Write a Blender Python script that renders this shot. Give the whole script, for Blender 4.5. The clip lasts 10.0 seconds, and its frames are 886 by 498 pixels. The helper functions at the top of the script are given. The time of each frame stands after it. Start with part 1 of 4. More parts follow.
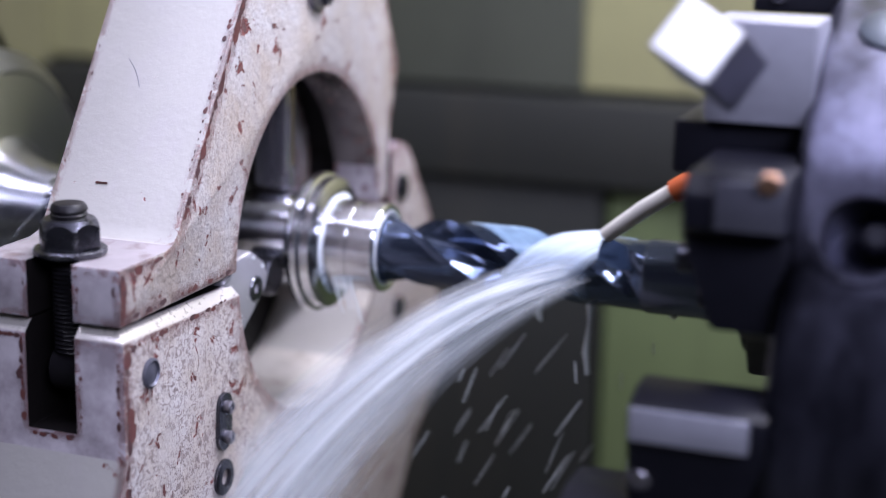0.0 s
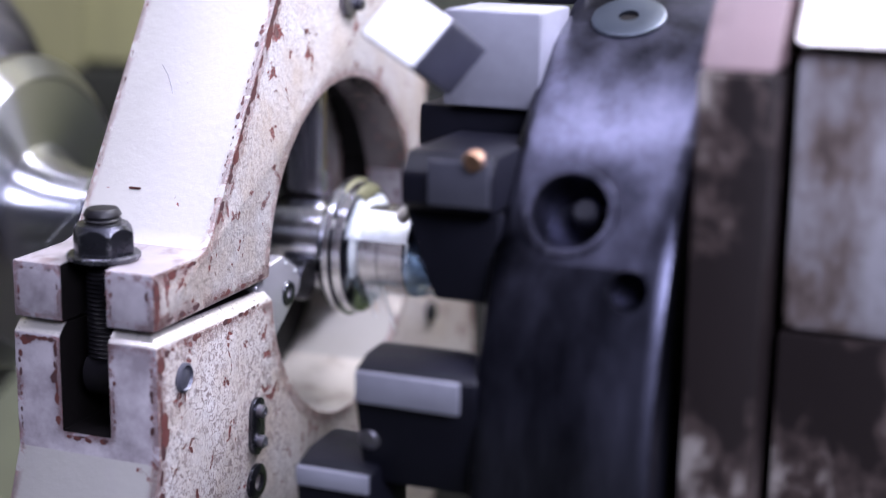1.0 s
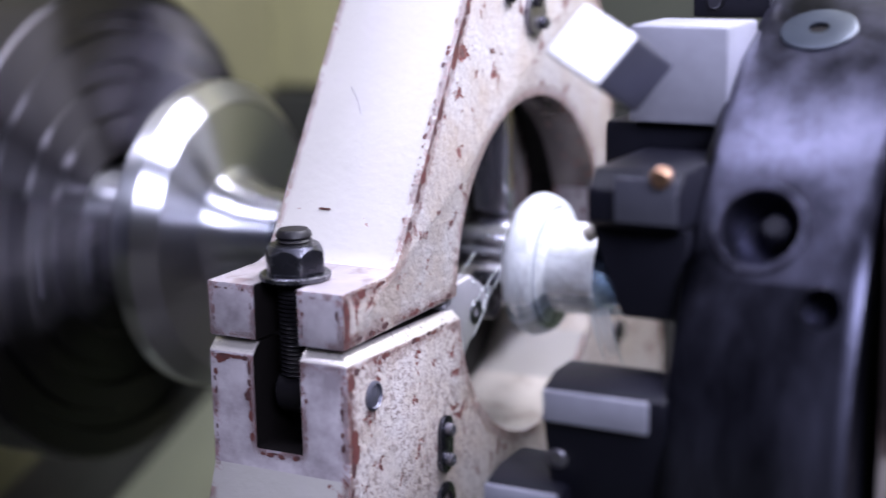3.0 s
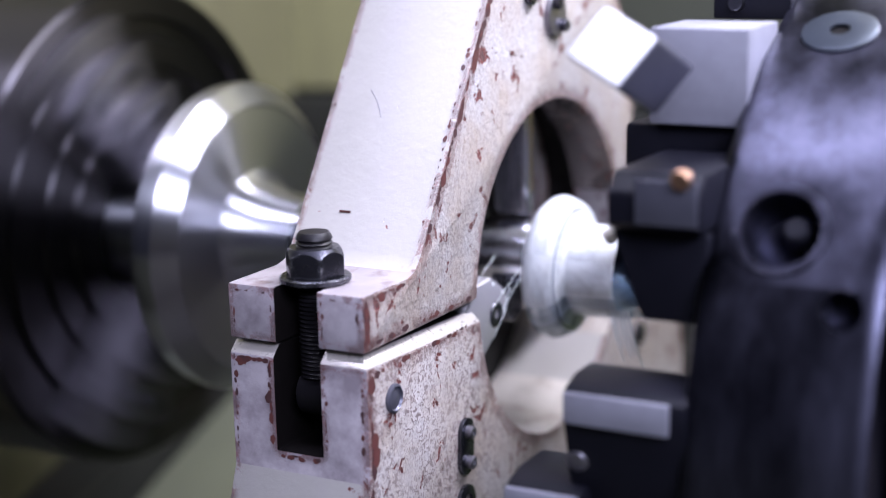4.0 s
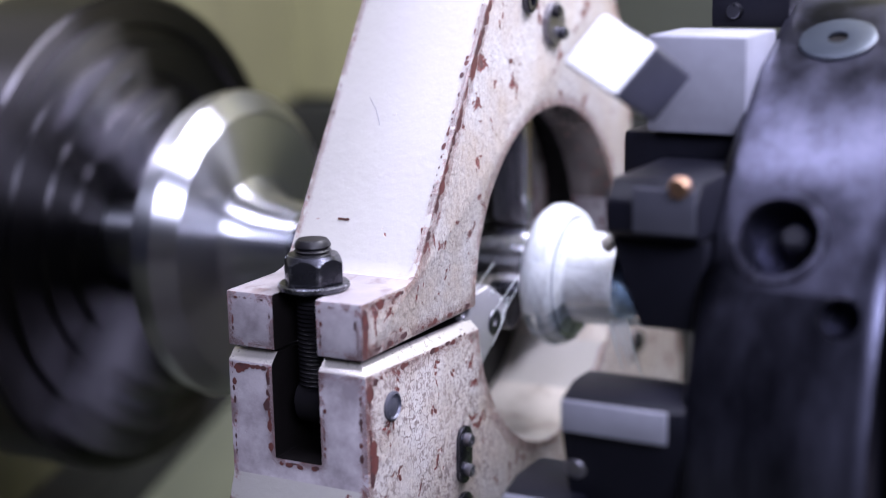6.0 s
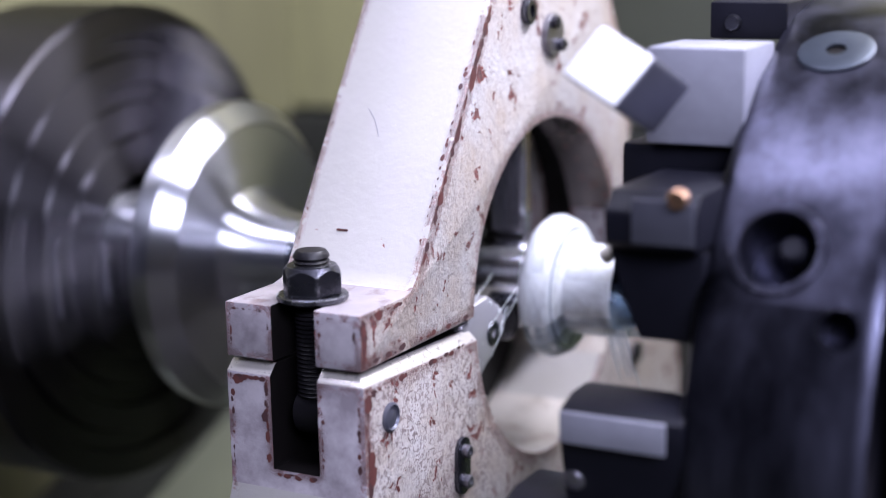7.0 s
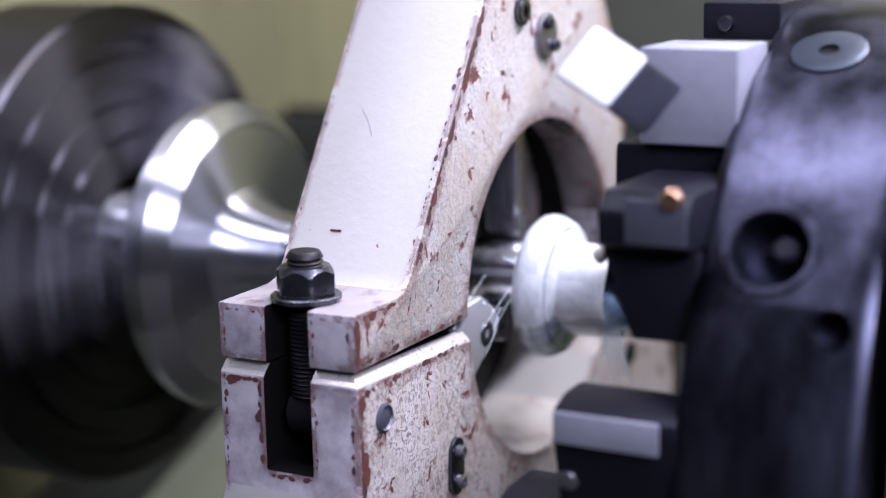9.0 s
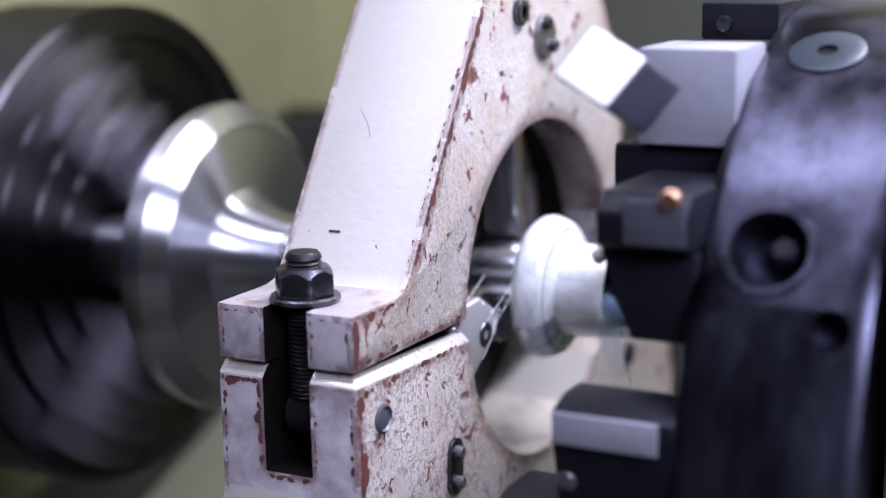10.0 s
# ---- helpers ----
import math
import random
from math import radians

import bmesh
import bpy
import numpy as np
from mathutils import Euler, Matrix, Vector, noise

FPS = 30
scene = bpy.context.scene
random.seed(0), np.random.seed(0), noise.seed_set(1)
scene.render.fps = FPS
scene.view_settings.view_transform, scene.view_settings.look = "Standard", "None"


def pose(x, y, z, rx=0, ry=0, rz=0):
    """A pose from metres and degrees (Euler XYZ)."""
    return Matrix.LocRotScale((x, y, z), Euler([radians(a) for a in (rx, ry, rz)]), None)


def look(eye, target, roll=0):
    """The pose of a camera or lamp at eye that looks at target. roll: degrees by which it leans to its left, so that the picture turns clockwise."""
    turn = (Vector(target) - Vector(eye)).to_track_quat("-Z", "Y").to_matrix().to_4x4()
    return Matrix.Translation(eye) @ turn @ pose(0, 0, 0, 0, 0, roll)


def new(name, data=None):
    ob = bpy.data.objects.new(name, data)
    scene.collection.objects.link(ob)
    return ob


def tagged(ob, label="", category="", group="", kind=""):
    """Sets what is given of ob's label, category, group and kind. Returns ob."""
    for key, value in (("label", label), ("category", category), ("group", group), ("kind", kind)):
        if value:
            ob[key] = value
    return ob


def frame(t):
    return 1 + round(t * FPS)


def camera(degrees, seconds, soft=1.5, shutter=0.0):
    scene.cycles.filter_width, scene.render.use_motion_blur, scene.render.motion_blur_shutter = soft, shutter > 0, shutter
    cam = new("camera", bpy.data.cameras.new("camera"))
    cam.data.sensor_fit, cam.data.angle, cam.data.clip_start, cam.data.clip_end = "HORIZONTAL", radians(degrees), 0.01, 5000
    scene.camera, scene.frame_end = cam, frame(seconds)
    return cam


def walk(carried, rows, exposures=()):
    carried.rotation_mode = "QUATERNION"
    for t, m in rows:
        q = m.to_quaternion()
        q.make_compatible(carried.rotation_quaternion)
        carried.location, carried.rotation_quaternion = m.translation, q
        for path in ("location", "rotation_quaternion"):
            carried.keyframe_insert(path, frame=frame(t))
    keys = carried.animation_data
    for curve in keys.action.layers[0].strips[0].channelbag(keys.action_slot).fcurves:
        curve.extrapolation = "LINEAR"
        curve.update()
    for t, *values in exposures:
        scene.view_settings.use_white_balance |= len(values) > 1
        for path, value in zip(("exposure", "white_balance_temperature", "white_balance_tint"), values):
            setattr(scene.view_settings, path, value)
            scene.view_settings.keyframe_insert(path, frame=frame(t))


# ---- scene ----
# camera: hand-held before the open machine door, panning with the shot
# origin: the point where the spindle axis pierces the near face of the steady rest
cam = camera(31.28, 10.0, soft=0.9, shutter=0.5)
cam.data.dof.use_dof = True
cam.data.dof.focus_distance = 0.925
cam.data.dof.aperture_fstop = 2.5
EYE = (0.4393, -0.9568, 0.2464)
PATH = [
    (0.0, 76.561, -1.151, 20.182), (0.5, 76.686, -1.017, 20.793), (1.0, 76.711, -0.82, 21.3), (1.5, 76.866, -0.736, 21.755),
    (2.0, 76.833, -0.274, 22.834), (2.5, 76.802, 0.293, 25.163), (3.0, 77.395, 1.112, 27.791), (3.2, 77.519, 1.302, 28.5),
    (4.5, 77.497, 1.317, 28.487), (5.0, 77.563, 1.408, 28.693), (5.5, 77.575, 1.294, 28.524), (7.0, 78.177, 1.174, 28.417),
    (7.5, 78.136, 1.142, 28.475), (8.0, 78.215, 1.426, 28.616), (8.5, 78.218, 1.335, 28.451), (9.0, 78.19, 1.162, 28.181),
    (9.5, 78.09, 1.062, 27.985), (10.0, 78.211, 1.192, 28.131)]
walk(cam, [(t, pose(*EYE, a, b, c)) for t, a, b, c in PATH], exposures=[(0.0, -0.15), (0.6, 0.06), (1.2, 0.32), (2.2, 0.36), (3.2, 0.22), (10.0, 0.16)])

# ---- world and lamps ----
world = bpy.data.worlds.new("hall")
world.use_nodes = True
world.node_tree.nodes["Background"].inputs[0].default_value = (0.62, 0.66, 0.8, 1)
world.node_tree.nodes["Background"].inputs[1].default_value = 0.03
scene.world = world


def area_lamp(name, eye, target, sx, sy, watts, color):
    d = bpy.data.lights.new(name, "AREA")
    d.shape, d.size, d.size_y, d.energy, d.color = "RECTANGLE", sx, sy, watts, color
    ob = new(name, d)
    ob.matrix_world = look(eye, target)
    return ob


# the strip lamp above the door opening, an added overhead fill, and the hall's lights behind the camera
area_lamp("machine_lamp", (0.20, -0.33, 0.95), (0.14, -0.06, 0.0), 1.5, 0.2, 15.5, (0.73, 0.735, 1.0))
# fill with no known source, added to brighten flange, lug and bore
area_lamp("roof_fill", (0.46, 0.20, 0.92), (0.06, 0.10, -0.05), 0.6, 0.16, 22, (0.83, 0.83, 1.0))
area_lamp("hall_lamp", (2.35, -2.25, 2.0), (0.0, 0, 0.0), 2.2, 0.8, 146, (0.70, 0.725, 1.0))


# ---- materials ----
class Nodes:
    def __init__(self, name):
        self.m = bpy.data.materials.new(name)
        self.m.use_nodes = True
        self.t = self.m.node_tree
        self.b = self.t.nodes["Principled BSDF"]
        self.out = self.t.nodes["Material Output"]
        self.co = self.add("ShaderNodeTexCoord").outputs["Object"]

    def add(self, kind, **kw):
        n = self.t.nodes.new(kind)
        for k, v in kw.items():
            setattr(n, k, v)
        return n

    def link(self, a, b):
        self.t.links.new(a, b)

    def noise(self, scale, detail=4.0, rough=0.55, stretch=None, dist=0.0):
        n = self.add("ShaderNodeTexNoise")
        n.inputs["Scale"].default_value = scale
        n.inputs["Detail"].default_value = detail
        n.inputs["Roughness"].default_value = rough
        n.inputs["Distortion"].default_value = dist
        co = self.co
        if stretch:
            mp = self.add("ShaderNodeMapping")
            mp.inputs["Scale"].default_value = stretch
            self.link(co, mp.inputs["Vector"])
            co = mp.outputs[0]
        self.link(co, n.inputs["Vector"])
        return n.outputs["Fac"]

    def ramp(self, fac, stops):
        r = self.add("ShaderNodeValToRGB")
        while len(r.color_ramp.elements) < len(stops):
            r.color_ramp.elements.new(0.5)
        for e, (p, c) in zip(r.color_ramp.elements, stops):
            e.position = p
            e.color = (*c, 1) if len(c) == 3 else c
        self.link(fac, r.inputs[0])
        return r.outputs[0]

    def mix(self, fac, a, b):
        n = self.add("ShaderNodeMix", data_type="RGBA")
        for sock, v in ((n.inputs[0], fac), (n.inputs[6], a), (n.inputs[7], b)):
            if isinstance(v, (int, float)):
                sock.default_value = v
            elif isinstance(v, tuple):
                sock.default_value = (*v, 1)
            else:
                self.link(v, sock)
        return n.outputs[2]

    def math(self, op, a, b=0.0):
        n = self.add("ShaderNodeMath", operation=op)
        for s, v in ((n.inputs[0], a), (n.inputs[1], b)):
            if isinstance(v, (int, float)):
                s.default_value = v
            else:
                self.link(v, s)
        return n.outputs[0]

    def bump(self, height, strength, dist=0.001):
        n = self.add("ShaderNodeBump")
        n.inputs["Strength"].default_value = strength
        n.inputs["Distance"].default_value = dist
        self.link(height, n.inputs["Height"])
        self.link(n.outputs[0], self.b.inputs["Normal"])

    def put(self, **kw):
        for k, v in kw.items():
            s = self.b.inputs[k.replace("_", " ")]
            if isinstance(v, (int, float)):
                s.default_value = v
            elif isinstance(v, tuple):
                s.default_value = (*v, 1)
            else:
                self.link(v, s)
        return self.m


def edge_mask(n, radius):
    """How near a point lies to a worn edge: 0 on flats, 1 on the edge."""
    bev = n.add("ShaderNodeBevel", samples=4)
    bev.inputs["Radius"].default_value = radius
    geo = n.add("ShaderNodeNewGeometry")
    dot = n.add("ShaderNodeVectorMath", operation="DOT_PRODUCT")
    n.link(bev.outputs[0], dot.inputs[0])
    n.link(geo.outputs["True Normal"], dot.inputs[1])
    return n.math("MINIMUM", 1.0, n.math("MULTIPLY", n.math("SUBTRACT", 1.0, dot.outputs["Value"]), 14.0))


def paint_cast(name, base, rough_face, pits=0.85, dirt=0.5):
    """Old off-white machine enamel over red primer and iron, chipped along the edges."""
    n = Nodes(name)
    big = n.noise(9, 5, 0.6)
    fine = n.noise(160, 6, 0.65)
    flake = n.noise(62, 8, 0.66, dist=0.5)
    edge = edge_mask(n, 0.016 if rough_face else 0.009)
    tone = n.mix(n.ramp(big, [(0.3, (0, 0, 0)), (0.75, (1, 1, 1))]), base, tuple(c * 0.86 for c in base))
    if rough_face:
        soil = n.ramp(n.noise(17, 7, 0.7), [(0.38, (0, 0, 0)), (0.62, (0.8, 0.8, 0.8))])
        tone = n.mix(soil, tone, (0.40, 0.33, 0.27))
        worm = n.noise(310, 3, 0.55, None, 1.3)
        speck = n.ramp(worm, [(0.43, (1, 1, 1)), (0.50, (0, 0, 0))])
        zone = n.ramp(n.noise(20, 5, 0.6), [(0.32, (0.1, 0.1, 0.1)), (0.50, (pits,) * 3)])
        tone = n.mix(n.math("MULTIPLY", speck, zone), tone, (0.20, 0.15, 0.145))
        thresh = 0.62
    else:
        scuff = n.ramp(n.noise(55, 8, 0.7, (1, 1, 0.25)), [(0.50, (0, 0, 0)), (0.72, (dirt,) * 3)])
        tone = n.mix(scuff, tone, (0.42, 0.38, 0.40))
        if dirt > 0.6:
            blot = n.ramp(n.noise(24, 6, 0.65), [(0.42, (0, 0, 0)), (0.64, (0.85, 0.85, 0.85))])
            tone = n.mix(blot, tone, (0.20, 0.17, 0.19))
        thresh = 0.72
    chip_v = n.math("ADD", flake, n.math("MULTIPLY", edge, 0.20 if rough_face else 0.27))
    chip = n.ramp(chip_v, [(thresh, (0, 0, 0)), (thresh + 0.012, (1, 1, 1))])
    inner = n.ramp(chip_v, [(thresh + 0.03, (0, 0, 0)), (thresh + 0.05, (1, 1, 1))])
    bare = n.mix(inner, (0.20, 0.05, 0.045), n.mix(fine, (0.05, 0.025, 0.03), (0.16, 0.08, 0.07)))
    col = n.mix(chip, tone, bare)
    h = n.math("SUBTRACT", n.math("MULTIPLY", fine, 1.0 if rough_face else 0.25), n.math("MULTIPLY", chip, 0.9))
    n.bump(h, 1.0 if rough_face else 0.6, 0.0016)
    return n.put(Base_Color=col, Roughness=n.mix(chip, (0.36 if rough_face else 0.42,) * 3, (0.5,) * 3))


def steel(name, col, rough, scratch=0.15, stretch=(300, 20, 20), metal=1.0):
    n = Nodes(name)
    f = n.noise(4, 6, 0.7, stretch)
    g = n.noise(35, 5, 0.6)
    r = n.math("ADD", rough - scratch / 2, n.math("MULTIPLY", f, scratch))
    n.bump(f, 0.12, 0.0004)
    return n.put(Base_Color=n.mix(g, tuple(c * 0.8 for c in col), col), Roughness=r, Metallic=metal)


def turned(name, col, rough):
    """Lathe-turned steel: fine rings that draw the highlights out."""
    n = Nodes(name)
    f = n.noise(5, 6, 0.7, (260, 4, 4))
    g = n.noise(40, 5, 0.6)
    n.bump(f, 0.1, 0.0003)
    tan = n.add("ShaderNodeTangent", direction_type="RADIAL", axis="X")
    n.link(tan.outputs[0], n.b.inputs["Tangent"])
    r = n.math("ADD", rough, n.math("MULTIPLY", g, 0.08))
    return n.put(Base_Color=n.mix(g, tuple(c * 0.9 for c in col), col), Roughness=r, Metallic=1.0, Anisotropic=0.97, Anisotropic_Rotation=0.25)


def oiled(name, col, rough, metal=0.0, wear=(0.3, 0.3, 0.34), amount=0.74, gloss=0.5):
    """Black oxide or dark enamel with oil smears and rubbed edges."""
    n = Nodes(name)
    g = n.noise(22, 6, 0.65)
    fine = n.noise(240, 4, 0.6)
    rub = n.ramp(n.math("ADD", n.noise(60, 6, 0.7), n.math("MULTIPLY", edge_mask(n, 0.002), 0.16)), [(amount, (0, 0, 0)), (amount + 0.1, (1, 1, 1))])
    base = n.mix(g, tuple(c * 0.6 for c in col), tuple(min(1, c * 1.4) for c in col))
    n.bump(n.math("ADD", fine, n.math("MULTIPLY", g, 2.0)), 0.2, 0.0006)
    return n.put(Base_Color=n.mix(rub, base, wear), Roughness=n.math("ADD", rough - 0.1, n.math("MULTIPLY", g, 0.25)), Metallic=metal, Specular_IOR_Level=gloss)


def sheet_paint(name, col, dirt, rough=0.45, k=1.0):
    n = Nodes(name)
    g = n.noise(3 * k, 6, 0.65)
    run = n.noise(7 * k, 6, 0.7, (1, 1, 0.12 if k < 2 else 0.5))
    fine = n.noise(120, 4, 0.6)
    c = n.mix(n.ramp(g, [(0.3, (0, 0, 0)), (0.8, (1, 1, 1))]), col, tuple(v * 0.7 for v in col))
    c = n.mix(n.ramp(run, [(0.5, (0, 0, 0)), (0.75, (0.8, 0.8, 0.8))]), c, dirt)
    n.bump(fine, 0.1, 0.0006)
    return n.put(Base_Color=c, Roughness=rough)


def chip_rust(name):
    """Red primer and dark iron under the lost enamel."""
    n = Nodes(name)
    isl = n.add("ShaderNodeNewGeometry").outputs["Random Per Island"]
    g = n.noise(150, 5, 0.6)
    col = n.mix(n.ramp(isl, [(0.3, (0, 0, 0)), (0.75, (1, 1, 1))]), n.mix(g, (0.085, 0.026, 0.026), (0.16, 0.06, 0.052)), n.mix(g, (0.045, 0.02, 0.024), (0.10, 0.05, 0.05)))
    n.bump(g, 0.4, 0.0006)
    return n.put(Base_Color=col, Roughness=0.45)


def smeared(name, col):
    """Dark machined steel with dried coolant smears."""
    n = Nodes(name)
    big = n.noise(9, 4, 0.5, (1, 1.6, 0.5), 0.4)
    run = n.noise(30, 6, 0.7, (1, 1, 0.2))
    fine = n.noise(220, 4, 0.6)
    smear = n.ramp(n.math("ADD", n.math("MULTIPLY", big, 0.6), n.math("MULTIPLY", run, 0.4)), [(0.42, (0, 0, 0)), (0.66, (1, 1, 1))])
    edge = n.ramp(n.math("ADD", n.noise(60, 5, 0.7), n.math("MULTIPLY", edge_mask(n, 0.004), 0.16)), [(0.72, (0, 0, 0)), (0.85, (1, 1, 1))])
    c = n.mix(smear, col, tuple(v * 8 for v in col))
    n.bump(n.math("ADD", fine, n.math("MULTIPLY", smear, 1.5)), 0.15, 0.0005)
    return n.put(Base_Color=n.mix(edge, c, (0.35, 0.35, 0.42)), Roughness=n.math("ADD", 0.30, n.math("MULTIPLY", smear, 0.16)), Metallic=0.97)


def stained(name):
    """Off-white casting with long dark oil runs and rusty patches."""
    n = Nodes(name)
    run = n.noise(11, 7, 0.65, (1, 1, 0.3))
    blot = n.noise(5, 6, 0.7)
    v = n.math("ADD", n.math("MULTIPLY", run, 0.55), n.math("MULTIPLY", blot, 0.45))
    col = n.ramp(v, [(0.44, (0.46, 0.44, 0.47)), (0.50, (0.20, 0.155, 0.14)), (0.54, (0.035, 0.024, 0.02))])
    n.bump(n.noise(90, 5, 0.6), 0.3, 0.001)
    return n.put(Base_Color=col, Roughness=0.45)


def blotched(name, lo=0.53):
    """Dark brown casting with cream blotches where old enamel still clings."""
    n = Nodes(name)
    big = n.noise(13, 5, 0.6, (1, 1, 0.55), 0.3)
    fine = n.noise(70, 5, 0.6)
    v = n.math("ADD", n.math("MULTIPLY", big, 0.85), n.math("MULTIPLY", fine, 0.15))
    col = n.ramp(v, [(lo, (0.016, 0.011, 0.011)), (lo + 0.04, (0.07, 0.05, 0.045)), (lo + 0.09, (0.34, 0.30, 0.27))])
    n.bump(fine, 0.3, 0.001)
    return n.put(Base_Color=col, Roughness=0.42)


def coolant(name, density, stretch, soft, fade=(0, 0), tint=(0.95, 0.97, 0.99)):
    """White soluble-oil coolant torn into streaks along its flow, with clear gaps."""
    n = Nodes(name)
    n.co = n.add("ShaderNodeUVMap").outputs[0]
    f = n.noise(1.0, 6, 0.6, stretch, 0.4)
    sep = n.add("ShaderNodeSeparateXYZ")
    n.link(n.co, sep.inputs[0])
    for axis, amount in zip((0, 1), fade):
        if amount:
            q = n.math("MULTIPLY", sep.outputs[axis], n.math("SUBTRACT", 1.0, sep.outputs[axis]))
            f = n.math("SUBTRACT", f, n.math("MULTIPLY", amount, n.math("POWER", n.math("SUBTRACT", 1.0, n.math("MULTIPLY", 4.0, q)), 2.0)))
    a = n.ramp(f, [(0.5 - soft / 2 - density / 2 + 0.2, (0, 0, 0)), (0.5 + soft / 2 - density / 2 + 0.2, (1, 1, 1))])
    tr = n.add("ShaderNodeBsdfTransparent")
    tl = n.add("ShaderNodeBsdfTranslucent")
    tl.inputs[0].default_value = (0.80, 0.91, 1.0, 1)
    n.put(Base_Color=tint, Roughness=0.35)
    m1 = n.add("ShaderNodeMixShader")
    m1.inputs[0].default_value = 0.28
    n.link(n.b.outputs[0], m1.inputs[1])
    n.link(tl.outputs[0], m1.inputs[2])
    m2 = n.add("ShaderNodeMixShader")
    n.link(a, m2.inputs[0])
    n.link(tr.outputs[0], m2.inputs[1])
    n.link(m1.outputs[0], m2.inputs[2])
    n.link(m2.outputs[0], n.out.inputs[0])
    return n.m


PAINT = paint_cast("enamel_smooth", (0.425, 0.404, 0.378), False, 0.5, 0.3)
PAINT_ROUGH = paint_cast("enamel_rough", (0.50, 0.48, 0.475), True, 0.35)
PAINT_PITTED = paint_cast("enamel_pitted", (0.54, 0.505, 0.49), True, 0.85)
# wet bore in two tones: lit cream below, shaded dark above
CREAM = sheet_paint("wet_cream_bore_lit", (0.66, 0.61, 0.55), (0.24, 0.18, 0.14), 0.15, 5)
WETBORE = steel("wet_bore_shaded", (0.2, 0.175, 0.175), 0.22, 0.3, (30, 30, 30), 0.6)
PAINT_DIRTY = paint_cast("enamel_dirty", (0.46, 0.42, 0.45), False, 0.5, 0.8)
STEEL = turned("turned_steel", (0.66, 0.665, 0.71), 0.27)
POLISHED = turned("polished_steel", (0.76, 0.77, 0.82), 0.13)
STEEL_DULL = steel("ground_steel", (0.55, 0.54, 0.57), 0.3, 0.25, (60, 60, 60), 0.7)
FINGER = steel("wet_steel", (0.64, 0.62, 0.67), 0.24, 0.2, (40, 40, 40), 0.6)
BOLT = oiled("blackened_bolt", (0.07, 0.07, 0.085), 0.24, 0.9, (0.4, 0.4, 0.44), 0.66)
IRON = turned("chuck_iron", (0.055, 0.052, 0.056), 0.30)
JAW = oiled("jaw_steel", (0.24, 0.23, 0.26), 0.30, 0.9, (0.5, 0.5, 0.55), 0.7)
THREAD = oiled("oily_black_thread", (0.008, 0.007, 0.009), 0.38, 0.0, (0.05, 0.05, 0.06), 0.8, 0.3)
BLACK = oiled("black_holder", (0.008, 0.008, 0.013), 0.4, 0.0, (0.06, 0.06, 0.08), 0.78, 0.2)
DRUM = smeared("turret_drum", (0.016, 0.016, 0.023))
BLOCK = oiled("satin_block", (0.34, 0.34, 0.4), 0.42, 0.35, (0.6, 0.6, 0.66), 0.8)
PLATE = oiled("blue_grey_plate", (0.05, 0.06, 0.08), 0.35, 0.6, (0.2, 0.22, 0.26), 0.76)
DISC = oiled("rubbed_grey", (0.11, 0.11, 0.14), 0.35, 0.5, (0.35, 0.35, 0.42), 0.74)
PALE = oiled("lit_clamp_face", (0.72, 0.72, 0.75), 0.45, 0.1, (0.8, 0.8, 0.82), 0.85)
# near-black oil colour that also holds the shade inside recesses
DARKHOLE = oiled("shaded_oily_recess", (0.005, 0.004, 0.004), 0.5, 0.0, (0.03, 0.016, 0.015), 0.8, 0.15)
DRILL = steel("blued_drill", (0.085, 0.11, 0.17), 0.12, 0.2, (40, 40, 40), 0.85)
SHANK = steel("blued_shank", (0.12, 0.145, 0.20), 0.2, 0.15, (90, 20, 20), 0.85)
BRASS = steel("aged_brass", (0.42, 0.34, 0.2), 0.4, 0.2)
COPPER = steel("copper_plug", (0.75, 0.45, 0.28), 0.35, 0.2)
WHITE_TUBE = sheet_paint("white_nozzle", (0.8, 0.78, 0.72), (0.55, 0.5, 0.42), 0.4)
ORANGE = sheet_paint("orange_sleeve", (0.62, 0.13, 0.035), (0.4, 0.08, 0.03), 0.4)
OLIVE = sheet_paint("olive_sheet", (0.35, 0.335, 0.17), (0.18, 0.17, 0.10))
DARKSHEET = sheet_paint("dark_cover", (0.018, 0.019, 0.016), (0.035, 0.03, 0.022), 0.6)
GREYSHEET = sheet_paint("grey_sheet", (0.40, 0.41, 0.40), (0.2, 0.2, 0.18))
BROWN = blotched("brown_housing")
LOWCAST = blotched("lower_casting", 0.47)
TOPSTEEL = steel("oily_finger", (0.36, 0.35, 0.40), 0.2, 0.3, (60, 60, 8), 0.85)
PINK = sheet_paint("pink_cap", (0.21, 0.14, 0.145), (0.10, 0.06, 0.06), 0.45, 3)
STAINED = stained("stained_casting")
DARKOLIVE = sheet_paint("dull_olive_sheet", (0.215, 0.205, 0.11), (0.12, 0.11, 0.065))
DARKGREEN = sheet_paint("dark_green_sheet", (0.075, 0.08, 0.06), (0.04, 0.04, 0.035))
GREEN = sheet_paint("green_sheet", (0.15, 0.19, 0.085), (0.06, 0.07, 0.04))
PALEGREEN = sheet_paint("pale_green_sheet", (0.24, 0.255, 0.18), (0.2, 0.2, 0.14))
HALLWALL = sheet_paint("hall_wall", (0.09, 0.095, 0.13), (0.06, 0.063, 0.08))
CONCRETE = sheet_paint("concrete", (0.3, 0.3, 0.29), (0.18, 0.17, 0.16), 0.7)
FILM = coolant("coolant_film", 0.9, (1.4, 6, 1), 0.6, (0.05, 0.3), (0.74, 0.84, 0.97))
BLUE_FILM = coolant("coolant_blue", 0.5, (3, 2.5, 1), 0.9, (0.3, 0.25), (0.42, 0.62, 0.86))
